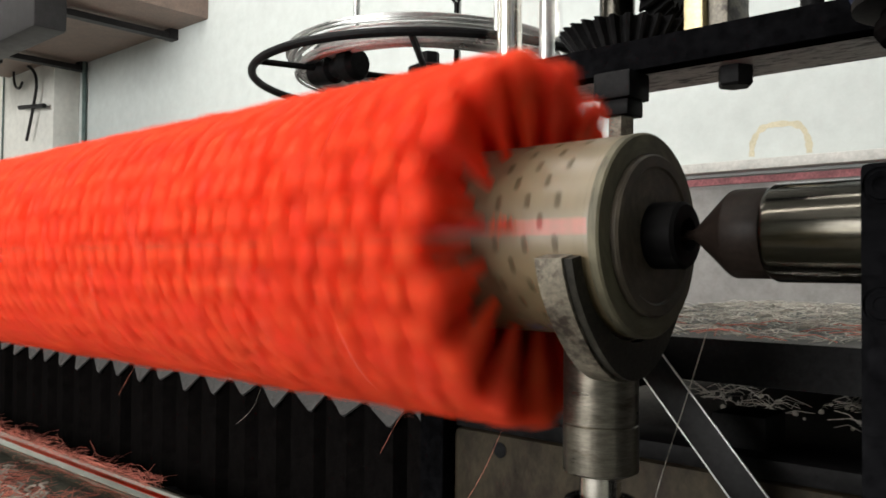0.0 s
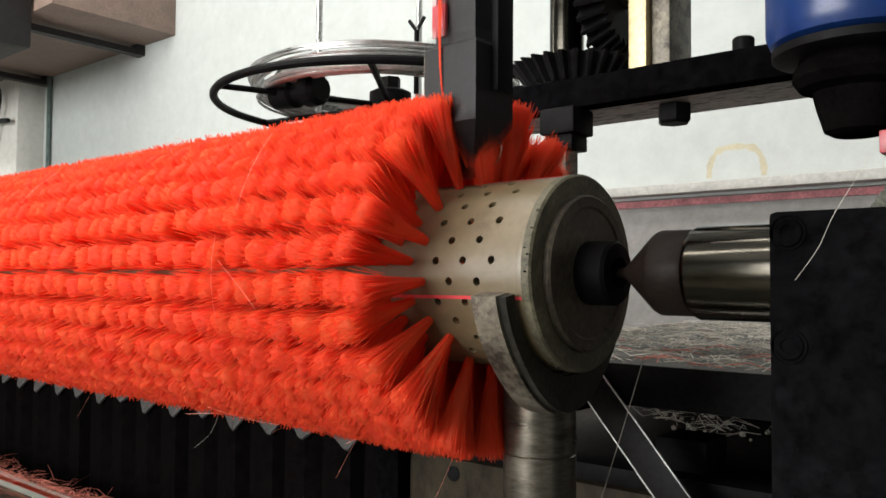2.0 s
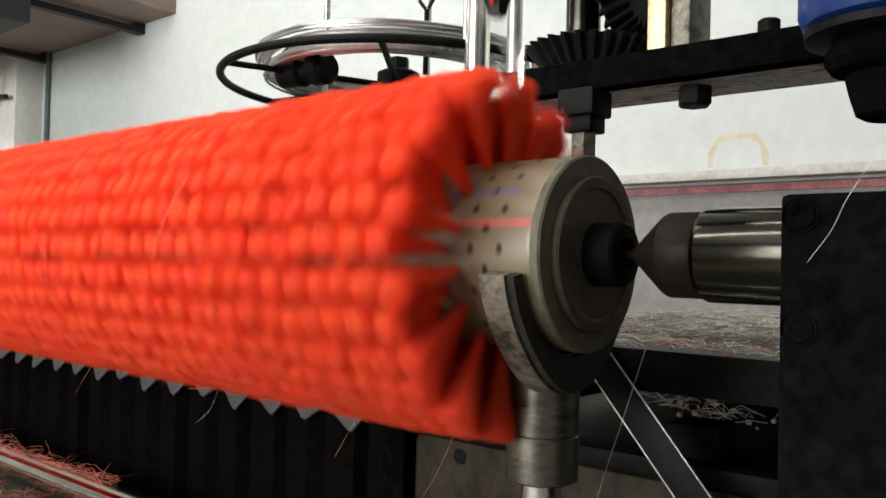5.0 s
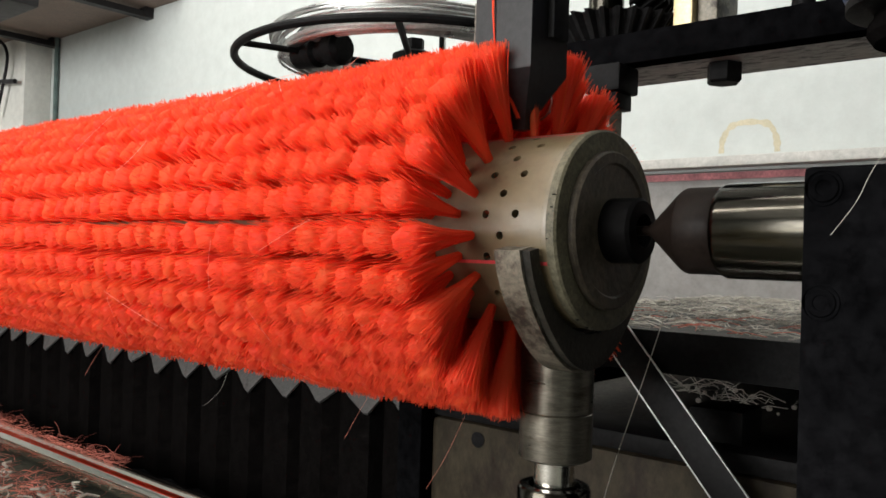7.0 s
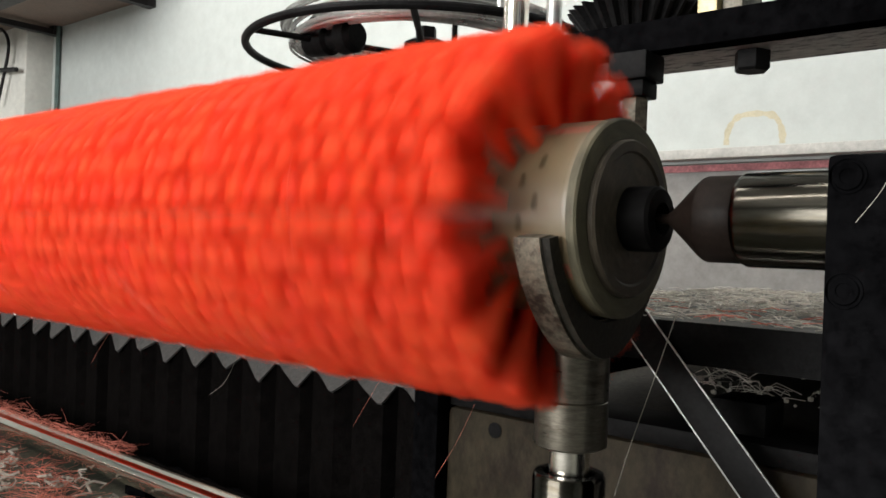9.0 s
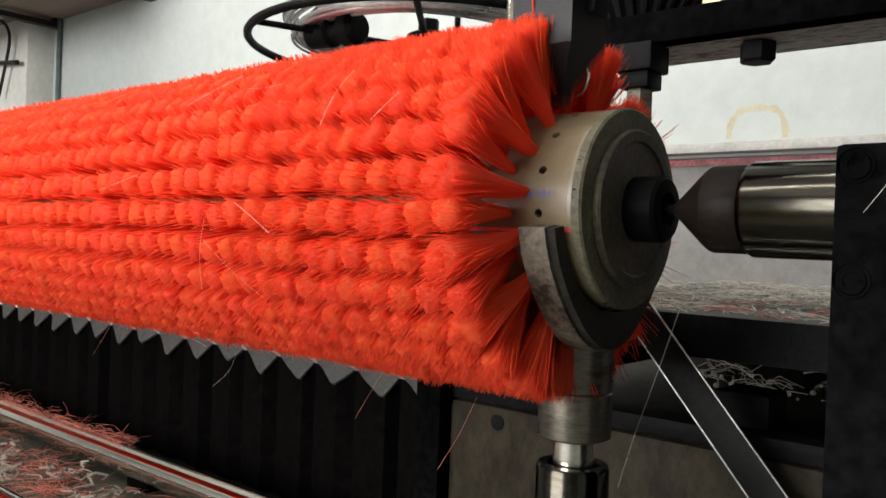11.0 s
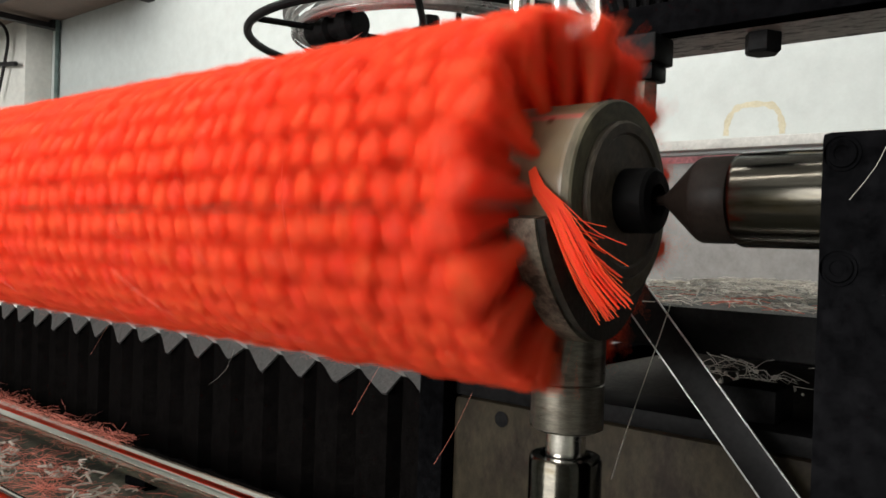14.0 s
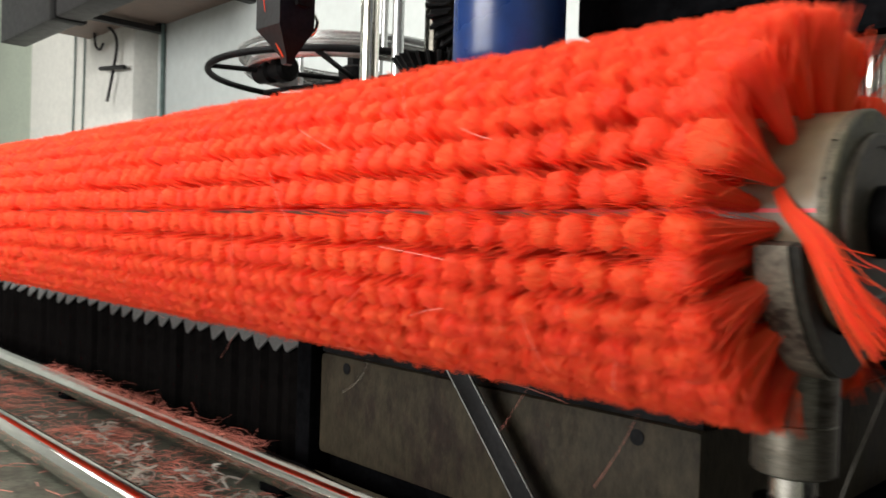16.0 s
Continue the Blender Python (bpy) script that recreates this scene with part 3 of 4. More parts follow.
def stray_filaments():
    """Long loose hairs caught on the bristle tips."""
    rng = random.Random(77)
    bm = bmesh.new()
    for _ in range(42):
        x, t, a = rng.triangular(-0.75, -0.03, -0.1), rng.uniform(0, 6.28), rng.uniform(0, 6.28)
        L, h = rng.uniform(0.015, 0.05), rng.uniform(0.001, 0.006)
        pts = []
        for k in range(5):
            q = k / 4 - 0.5
            r = R_OUT + 0.0005 + h * (k / 4) ** 2
            tt = t + math.sin(a) * L * q / R_OUT
            pts.append((x + math.cos(a) * L * q + 0.004 * q * q, -r * math.cos(tt), r * math.sin(tt)))
        add_wire(bm, pts, 0.00013, 3)
    ob = part("stray_filament", bm, M_HAIR, brush_roller, "pale loose hairs caught on the bristle tips")
    tagged(ob, kind="stuff")


stray_filaments()


# ---------------------------------------------------------------- steady rest and tailstock
def steady_rest():
    th = thing("steady_rest", "worn steel cradle fork on a round column under the roller", "roller rest")
    bm = bmesh.new()
    x0, x1, ri, ro = -0.0035, 0.0095, 0.0464, 0.0555
    rings = []
    n = 40
    for i in range(n + 1):
        a = radians(-11 - 158 * i / n)
        c, s = -math.cos(a), math.sin(a)
        q = i / n
        out = ro + 0.010 * math.exp(-((q - 0.5) / 0.2) ** 2)
        ring = [bm.verts.new((x, r * c, AXIS + r * s)) for x, r in ((x0, ri), (x1, ri), (x1, out), (x0, out))]
        rings.append(ring)
    for ra, rb in zip(rings, rings[1:]):
        for k in range(4):
            bm.faces.new((ra[k], ra[(k + 1) % 4], rb[(k + 1) % 4], rb[k]))
    bm.faces.new(rings[0])
    bm.faces.new(rings[-1])
    bmesh.ops.bevel(bm, geom=[e for e in bm.edges if e.calc_face_angle(0) > 0.7], offset=0.0012, segments=2, affect="EDGES")
    part("cradle", bm, M_WORN, th, "chipped worn steel cradle fork")
    # dark band over the right face, put in as the fork's shaded side
    bm = bmesh.new()
    rings = []
    for i in range(n + 1):
        a = radians(-11.5 - 157 * i / n)
        c, s = -math.cos(a), math.sin(a)
        out = ro - 0.0015 + 0.010 * math.exp(-((i / n - 0.5) / 0.2) ** 2)
        rings.append([bm.verts.new((x, r * c, AXIS + r * s)) for x, r in ((x1 - 0.0005, ri + 0.0008), (x1 + 0.0040, ri + 0.0008), (x1 + 0.0040, out), (x1 - 0.0005, out))])
    for ra, rb in zip(rings, rings[1:]):
        for k in range(4):
            bm.faces.new((ra[k], ra[(k + 1) % 4], rb[(k + 1) % 4], rb[k]))
    bm.faces.new(rings[0])
    bm.faces.new(rings[-1])
    part("cradle_side_shade", bm, M_SIDESHADE, th, "dark flecked band that stands for the shaded side of the cradle")
    cx, cy = -0.0125, 0.013
    part("sleeve", lathe([(0.889, 0.0150), (0.8905, 0.0178), (0.912, 0.0178), (0.9126, 0.0172), (0.9132, 0.0178), (0.9480, 0.0178), (0.9495, 0.0166), (0.954, 0.014)], 48, "Z", (cx, cy, 0)), M_SLEEVE, th, "stained bright steel sleeve")
    part("stem", rod((cx, cy, 0.80), (cx, cy, 0.895), 0.0098, 32), M_CHROME, th)
    part("lower_sleeve", lathe([(0.60, 0.0178), (0.8745, 0.0178), (0.8765, 0.0168), (0.8765, 0.0125), (0.867, 0.011)], 48, "Z", (cx, cy, 0)), M_GROUND, th, "dark stained steel lower sleeve")
    part("foot", box(cx - 0.05, cx + 0.05, cy - 0.05, cy + 0.05, 0.0, 0.60, bevel=0.004), M_BLACKPAINT, th)


steady_rest()


def tailstock():
    th = thing("tailstock", "black tailstock with a steel live centre holding the roller", "tailstock")
    part("centre_point", lathe([(0.0300, 0.0020), (0.0400, 0.0022), (0.0425, 0.0036), (0.0570, 0.0170), (0.0582, 0.0178)], 48, "X", (0, 0, AXIS)), M_CENTRE, th, "dark conical live centre")
    part("centre_collar", lathe([(0.0580, 0.0176), (0.0592, 0.0182), (0.0722, 0.0182), (0.0738, 0.0176)], 48, "X", (0, 0, AXIS)), M_CENTRE, th, "brown steel collar")
    part("quill", lathe([(0.0736, 0.0182), (0.0762, 0.0196), (0.150, 0.0196)], 64, "X", (0, 0, AXIS)), M_GROUND, th, "ground steel cylinder with oil stains")
    body = part("body", box(0.1135, 0.34, -0.034, 0.060, 0.0, 1.0210, bevel=0.0025), M_BLACKPAINT, th)
    for z in (1.0133, 0.9740):
        for x in (0.1205, 0.225):
            bm = lathe([(-0.0332, 0.0002), (-0.0332, 0.0024), (-0.0344, 0.0027), (-0.0346, 0.0046), (-0.0342, 0.0050), (-0.0338, 0.0051), (-0.0338, 0.0058), (-0.0345, 0.0059), (-0.0345, 0.0062), (-0.0338, 0.0063)], 28, "Y", (x, 0, z))
            part("cap_screw", bm, M_BLACKPAINT, body, "black socket screw")


tailstock()


# ---------------------------------------------------------------- rails and tray in front of the bellows
def rails():
    for y, z in ((0.128, 0.733), (-0.030, 0.733)):
        th = thing("guide_rail", "polished round steel guide rail dusted with red bristle scraps", "rail", group="guide rails")
        part("shaft", rod((-2.2, y, z), (0.6, y, z), 0.0160, 40), M_RAIL, th)
        for x in (-2.1, -1.2, -0.6, 0.0, 0.5):
            part("rail_support", box(x - 0.02, x + 0.02, y - 0.008, y + 0.008, 0.708, z - 0.012), M_BLACKPAINT, th)
    tagged(part("tray", box(-2.4, 0.9, -0.35, 0.165, 0.688, 0.710, bevel=0.002), M_TRAYTOP), "oily dark green machine tray littered with scraps", "tray", kind="structure")
    tagged(part("machine_bed", box(-2.4, 0.9, -0.30, 0.70, 0.0, 0.688), M_BLACKPAINT), "black painted machine bed", "machine bed", kind="structure")


rails()


# ---------------------------------------------------------------- the tufting carriage
carriage = thing("tufting_carriage", "dark greasy tufting carriage of posts and gears beside the roller", "machine carriage")


def carriage_parts():
    c = carriage
    blk = part("base_block", box(-0.2450, 0.212, 0.182, 0.62, 0.745, 0.8555, bevel=0.006), M_CAST, c, "cream painted casting with oily chips, its shade put into the colour")
    for x, z in ((-0.196, 0.8435), (0.160, 0.842)):
        part("bolt_hole", lathe([(0.1812, 0.0062), (0.1815, 0.0055), (0.190, 0.0050)], 20, "Y", (x, 0, z)), M_BLACK, blk, "dark bolt hole")
    part("base_lower", box(-0.30, 0.26, 0.20, 0.62, 0.70, 0.745), M_BLACKPAINT, c)
    part("end_plate", box(-0.272, -0.2455, 0.17, 0.62, 0.70, 0.872, bevel=0.003), M_BLACKPAINT, c, "black end plate holding the bellows")
    part("base_top", box(-0.240, 0.210, 0.245, 0.615, 0.8560, 0.8580), M_GREASE, c, "oily dark top of the base")
    part("top_strip", box(-0.2445, 0.212, 0.184, 0.24, 0.8560, 0.869, bevel=0.002), M_BLACK, c)
    part("fluff_plate", box(-0.235, 0.30, 0.165, 0.80, 0.936, 0.943, bevel=0.001), M_DUST, c, "grey plate thickly covered with bristle dust")
    part("plate_edge", box(-0.235, 0.30, 0.167, 0.80, 0.916, 0.9355), M_BLACK, c)
    part("plate_lip", box(-0.236, 0.301, 0.1615, 0.1645, 0.916, 0.9428), M_BLACK, c)
    part("back_plate", box(-0.235, 0.30, 0.600, 0.612, 0.8585, 0.9155), M_BLACK, c, "greasy black back plate")
    # flat diagonal brace
    m = Matrix.Translation((-0.0072, 0.158, 0.8705)) @ pose(0, 0, 0, 0, 49.5, 0)
    bm = box(-0.11, 0.15, -0.0015, 0.0015, -0.0100, 0.0100, bevel=0.0006, m=m)
    part("flat_brace", bm, M_BRACE, c, "flat steel brace set on the slant")
    # thin bright strips set along both edges as their highlights
    for s in (-0.0102, 0.0102):
        part("brace_highlight", box(-0.109, 0.149, -0.0018, -0.0006, s - 0.0004, s + 0.0004, m=m), M_ALU, c, "bright strip that stands for the highlight on the brace edge")
    part("stop_block", box(-0.033, 0.004, 0.20, 0.238, 0.869, 0.8915, bevel=0.003), M_BLACK, c)
    # upper beam
    part("beam", box(-0.30, 0.40, 0.120, 0.135, 1.1075, 1.1265, bevel=0.001), M_BLACKPAINT, c, "black steel beam")
    part("beam_web", box(-0.30, 0.40, 0.1355, 0.185, 1.108, 1.1165), M_FLECK, c, "grey flecked underside of the beam")
    for x in (0.0, 0.20):
        part("beam_nut", lathe([(1.095, 0.009), (1.0965, 0.0105), (1.107, 0.0105)], 6, "Z", (x + 0.005, 0.150, 0)), M_BLACK, c)
    part("beam_bolt", lathe([(1.127, 0.0060), (1.1335, 0.0060), (1.1345, 0.0050)], 20, "Z", (0.056, 0.128, 0)), M_BLACK, c)
    bm = box(-0.0690, -0.0435, 0.110, 0.136, 1.090, 1.1070, bevel=0.002)
    add_box(bm, -0.0660, -0.0465, 0.113, 0.133, 1.080, 1.090, bevel=0.0015)
    part("clamp", bm, M_BLACK, c)
    part("clamp_nut", lathe([(1.058, 0.0070), (1.0595, 0.0086), (1.0785, 0.0086), (1.080, 0.0070)], 6, "Z", (-0.0555, 0.1210, 0)), M_WORN, c, "worn bright hexagon nut")
    part("clamp_stud", rod((-0.0555, 0.121, 1.050), (-0.0555, 0.121, 1.0585), 0.0046, 16), M_BLACK, c)
    # posts behind the tool
    part("chrome_post", rod((-0.212, 0.212, 0.86), (-0.212, 0.212, 1.60), 0.0105, 32), M_CHROME, c, "polished round post")
    part("chrome_post", rod((-0.188, 0.232, 0.86), (-0.188, 0.232, 1.60), 0.0065, 24), M_ALU, c, "thin bright post")
    part("drive_shaft", rod((-0.118, 0.225, 1.13), (-0.118, 0.225, 1.60), 0.0135, 32), M_GROUND, c, "upright steel drive shaft")
    part("bevel_gear", gear(bmesh.new(), 0.052, 28, 1.148, 1.166, (-0.110, 0.225, 0), "Z", 0.72), M_BLACK, c, "black oily bevel gear")
    part("bevel_gear", gear(bmesh.new(), 0.050, 28, -0.068, -0.084, (0, 0.225, 1.212), "X", 0.72), M_BLACK, c, "black oily bevel gear")
    part("cross_shaft", rod((-0.075, 0.225, 1.212), (0.35, 0.225, 1.212), 0.009, 24), M_CENTRE, c, "brown steel cross shaft")
    part("bearing_bracket", box(-0.052, -0.038, 0.200, 0.250, 1.127, 1.26, bevel=0.0015), M_BRASS, c, "pale brass-coloured bearing bracket")
    part("bearing_plate", box(-0.037, -0.023, 0.206, 0.244, 1.127, 1.26, bevel=0.0015), M_WORN, c, "grey bearing plate")
    part("collar", lathe([(-0.010, 0.0135), (0.004, 0.0135)], 24, "X", (0, 0.225, 1.212)), M_BLACK, c)
    # posts at the far end of the carriage
    for x, y, r, mm, lab in ((0.185, 0.235, 0.0105, M_RED, "red-smeared steel post"), (0.215, 0.255, 0.0110, M_CHROME, "polished steel post"), (0.262, 0.225, 0.0095, M_RED, "red-smeared steel post"), (0.290, 0.260, 0.0105, M_CHROME, "polished steel post"), (0.245, 0.33, 0.012, M_BLACK, "black post")):
        part("guide_post", rod((x, y, 0.943), (x, y, 1.24), r, 28), mm, c, lab)
    for x, y, r in ((0.170, 0.30, 0.004), (0.200, 0.31, 0.005), (0.236, 0.285, 0.0045), (0.275, 0.31, 0.006), (0.318, 0.24, 0.008)):
        part("guide_post", rod((x, y, 0.943), (x, y, 1.24), r, 20), M_ALU, c, "thin bright steel rod")
    part("back_panel", box(0.125, 0.40, 0.42, 0.435, 0.943, 1.24, bevel=0.002), M_BLACKPAINT, c, "black back panel behind the posts")
    part("top_plate", box(0.13, 0.36, 0.13, 0.40, 1.136, 1.24, bevel=0.003), M_BLACKPAINT, c, "black top plate over the posts")
    part("post_base", box(0.155, 0.33, 0.19, 0.36, 0.915, 0.935, bevel=0.002), M_BLACKPAINT, c)
    part("lead_screw", rod((0.148, 0.20, 0.95), (0.148, 0.20, 1.14), 0.0048, 16), M_BLACK, c, "black threaded rod")
    bm = bmesh.new()
    for i in range(46):
        add_lathe(bm, [(0.952 + i * 0.0033, 0.0045), (0.9535 + i * 0.0033, 0.0062), (0.955 + i * 0.0033, 0.0045)], 14, "Z", (0.148, 0.20, 0))
    part("thread", bm, M_BLACK, c)


carriage_parts()

# the tufting tool, in the carriage's space; it goes up and down
TOOL_X, TOOL_Y = col_x(1) - 0.0040, -0.0130
tool = part("tool_head", bmesh.new(), M_BLACKPAINT, carriage)


def tool_head():
    bm = bmesh.new()
    # wedge-shaped body that narrows to the needle
    def ring(z, x0, x1, y0, y1):
        return [bm.verts.new(p) for p in ((x0, y0, z), (x1, y0, z), (x1, y1, z), (x0, y1, z))]
    rs = [ring(0.0, -0.0030, 0.0034, -0.003, 0.003), ring(0.006, -0.0040, 0.0042, -0.004, 0.004), ring(0.025, -0.0155, 0.0160, -0.018, 0.012), ring(0.062, -0.0155, 0.0160, -0.018, 0.012), ring(0.065, -0.0120, 0.0125, -0.014, 0.010), ring(0.26, -0.0120, 0.0125, -0.014, 0.010)]
    for ra, rb in zip(rs, rs[1:]):
        for k in range(4):
            bm.faces.new((ra[k], ra[(k + 1) % 4], rb[(k + 1) % 4], rb[k]))
    bm.faces.new(rs[0])
    bm.faces.new(rs[-1])
    bmesh.ops.bevel(bm, geom=[e for e in bm.edges if e.calc_face_angle(0) > 0.5], offset=0.0008, segments=2, affect="EDGES")
    old = tool.data
    tool.data = finish("tool_head", bm, M_TOOL)
    bpy.data.meshes.remove(old)
    tool["label"] = "black wedge-shaped tufting tool"
    part("side_plate", box(-0.0190, -0.0157, -0.0150, 0.0105, 0.027, 0.060, bevel=0.0008), M_WORN, tool, "grey steel side plate")
    part("feed_lip", box(-0.0125, -0.004, -0.0165, -0.0142, 0.068, 0.084, bevel=0.0006), M_RED, tool, "red plastic feed lip")
    part("push_rod", box(0.0162, 0.0200, -0.006, 0.007, 0.040, 0.26, bevel=0.001), M_BLACK, tool, "black push rod")
    bm = bmesh.new()
    for i in range(4):
        add_wire(bm, curve_pts([(0.0005 * i, -0.0045, 0.005), (-0.004, -0.0186, 0.04), (-0.007 - 0.001 * i, -0.0170, 0.12), (-0.02 - 0.003 * i, -0.0175, 0.25)], 5), 0.0003, 4)
    ob = part("filament", bm, M_BRISTLE, tool, "red filament fed through the tool")


tool_head()

# bent wire that parts the bristles in front of the tool
hook = part("parting_wire", wire(curve_pts([(-0.062, 0.0, 0.1800), (-0.0339, 0.0, 0.0645), (-0.0148, 0.0, 0.0290), (-0.0010, 0.0, 0.0125), (0.0003, 0.0, 0.0070), (-0.0049, 0.0, 0.0012), (-0.0194, 0.0, 0.0006), (-0.0450, 0.0, 0.0032)], 6), 0.0013, 10), M_CHROME, carriage, "bright bent wire that parts the bristles")


def drill_unit():
    th = thing("drill_unit", "blue enamelled motor with a black rubber boot on the carriage", "motor")
    x, y = 0.131, 0.055
    part("motor", lathe([(1.0985, 0.030), (1.101, 0.035), (1.106, 0.037), (1.36, 0.037)], 56, "Z", (x, y, 0)), M_BLUE, th, "blue enamelled motor housing")
    part("motor_rim", lathe([(1.0935, 0.030), (1.095, 0.0345), (1.0985, 0.0345)], 56, "Z", (x, y, 0)), M_BLACK, th, "black lower rim")
    part("boot", lathe([(1.060, 0.010), (1.062, 0.0135), (1.072, 0.0165), (1.079, 0.0180), (1.081, 0.0235), (1.085, 0.0262), (1.089, 0.0258), (1.092, 0.0235), (1.0935, 0.0235)], 48, "Z", (x, y, 0)), M_RUBBER, th, "black rubber boot")
    part("red_block", box(x + 0.010, x + 0.021, y - 0.010, y + 0.008, 1.050, 1.0598, bevel=0.001), M_RED, th, "small red plastic block")
    part("hose_end", rod((x + 0.016, y + 0.012, 1.046), (x + 0.016, y + 0.012, 1.060), 0.0050, 16), M_BLACK, th)
    pts = curve_pts([(x + 0.016, y + 0.014, 1.052), (x + 0.013, y + 0.018, 1.042), (x + 0.004, y + 0.024, 1.030), (x - 0.004, y + 0.028, 1.021), (x - 0.008, y + 0.030, 1.008)], 14)
    bm = add_wire(bmesh.new(), pts, [0.0046 if i % 3 else 0.0036 for i in range(len(pts))], 14)
    part("ribbed_hose", bm, M_TRAY, th, "grey ribbed hose")
    return th


drill = drill_unit()


def wire_spool():
    th = thing("wire_spool", "black wire-frame spool holding a coil of shiny steel wire", "spool")
    cx, cy, z = -0.479, 0.401, 1.215
    part("rim", wire([(cx + 0.212 * math.cos(a), cy + 0.212 * math.sin(a), z) for a in [2 * math.pi * i / 72 for i in range(73)]], 0.0048, 10), M_BLACK, th, "black round-bar rim")
    for i in range(3):
        a = radians(188 + 60 * i)
        part("spoke", rod((cx + 0.212 * math.cos(a), cy + 0.212 * math.sin(a), z), (cx - 0.212 * math.cos(a), cy - 0.212 * math.sin(a), z), 0.0036, 10), M_BLACK, th)
    turns = []
    for i in range(56 * 44):
        a, q = 2 * math.pi * i / 56, i / 56
        r = 0.150 + 0.018 * math.sin(q * 2.3) + 0.006 * math.sin(q * 5.1)
        turns.append((cx + r * math.cos(a), cy + r * math.sin(a), z + 0.006 + 0.013 * (1 + math.sin(q * 1.7)) + 0.003 * math.sin(a + q)))
    bm = wire(turns, 0.0017, 5)
    ob = part("wire_coil", bm, M_ALU, th, "coil of shiny steel wire")
    part("hub", lathe([(z - 0.028, 0.020), (z - 0.024, 0.026), (z + 0.016, 0.026), (z + 0.020, 0.018)], 28, "Z", (cx, cy, 0)), M_BLACK, th)
    part("hub_nut", lathe([(z + 0.02, 0.013), (z + 0.035, 0.013)], 6, "Z", (cx, cy, 0)), M_BLACK, th)
    part("side_cup", lathe([(-0.060, 0.007), (-0.055, 0.015), (-0.022, 0.017), (-0.018, 0.012), (-0.004, 0.012), (0.0, 0.019), (0.016, 0.019), (0.022, 0.014)], 28, "X", (cx - 0.015, cy - 0.12, z - 0.001)), M_BLACK, th, "black tapered cup")
    for x, y, z2 in ((cx + 0.02, cy + 0.03, 1.60), (cx + 0.185, cy - 0.10, 1.60), (cx - 0.10, cy - 0.03, 1.60)):
        part("upright", rod((x, y, z), (x, y, z2), 0.0042, 12), M_ALU, th, "thin grey upright rod")
    part("wing_screw", rod((cx + 0.07, cy - 0.03, z), (cx + 0.07, cy - 0.03, z + 0.075), 0.003, 10), M_BLACK, th)
    bm = bmesh.new()
    for s in (-1, 1):
        add_box(bm, -0.002, 0.002, -0.001, 0.001, -0.008, 0.008, 0.0, Matrix.Translation((cx + 0.07 + s * 0.007, cy - 0.03, z + 0.082)) @ pose(0, 0, 0, 0, s * 40, 0))
    part("wing", bm, M_BLACK, th)
    part("axle", rod((cx, cy, 0.86), (cx, cy, z - 0.02), 0.012, 20), M_BLACK, th)
    part("stay", box(cx - 0.02, -0.24, cy - 0.02, cy + 0.02, 0.862, 0.88), M_BLACK, th)
    return th


spool = wire_spool()


# ---------------------------------------------------------------- bellows
PLEAT, BELLOWS_END = 0.058, -0.272
bellows = thing("bellows_cover", "black accordion bellows cover with grey worn pleat tops", "bellows")
pleats = []


def bellows_cover():
    rng = random.Random(9)
    for i in range(28):
        bm = bmesh.new()
        w, f, b = PLEAT * 0.5, 0.200 + rng.uniform(-0.002, 0.002), 0.214
        ztop, zt2 = 0.843 + rng.uniform(-0.006, 0.004), 0.860
        tip = rng.uniform(-0.006, 0.005) + 0.020
        v = w * 1.06
        lo = [bm.verts.new(p) for p in ((-v, b, 0.712), (tip, f + 0.003, 0.712), (v, b, 0.712))]
        hi = [bm.verts.new(p) for p in ((-v, b, zt2 - 0.004), (tip, f + 0.003, ztop - 0.003), (v, b, zt2 - 0.004))]
        for k in range(3):
            bm.faces.new((lo[k], lo[(k + 1) % 3], hi[(k + 1) % 3], hi[k]))
        bm.faces.new(lo)
        bm.faces.new(hi)
        ob = part("pleat", bm, M_RUBBER, bellows, smooth=0)
        bm = bmesh.new()
        sag = rng.uniform(-0.002, 0.002)
        lid = [bm.verts.new(p) for p in ((-w * 1.02, b, zt2), (-w * 0.45, f * 0.35 + b * 0.65, ztop * 0.38 + zt2 * 0.62 + sag), (tip - 0.004, f - 0.002, ztop + 0.0015 + sag), (tip + 0.002, f - 0.002, ztop), (w * 1.02, b - 0.002, zt2 - 0.003), (0, b + 0.002, zt2 + 0.004))]
        low = [bm.verts.new(q.co + Vector((0, 0.0012, -0.0016))) for q in lid]
        n = len(lid)
        for k in range(n):
            bm.faces.new((lid[k], lid[(k + 1) % n], low[(k + 1) % n], low[k]))
        for ring in (lid, low):
            for k in range(5):
                bm.faces.new((ring[5], ring[k], ring[(k + 1) % 5])) if k < 4 else None
        part("pleat_top", bm, M_PLEATTOP, ob, "grey top edge", smooth=0)
        ob.location.x = BELLOWS_END - PLEAT * (i + 0.5)
        pleats.append(ob)


bellows_cover()


# ---------------------------------------------------------------- scraps
def strands(bm, rng, count, xr, yr, z, lr, r, lift=0.3):
    for _ in range(count):
        p = Vector((rng.uniform(*xr), rng.uniform(*yr), z))
        a, L = rng.uniform(0, 6.28), rng.uniform(*lr)
        d = Vector((math.cos(a), math.sin(a), 0)) * L
        h = rng.uniform(0, lift) * L
        add_wire(bm, [p, p + d * 0.5 + Vector((0, 0, h * 0.7 + rng.uniform(0, 0.002))), p + d + Vector((0, 0, h * rng.uniform(0.2, 1.2)))], r, 3)


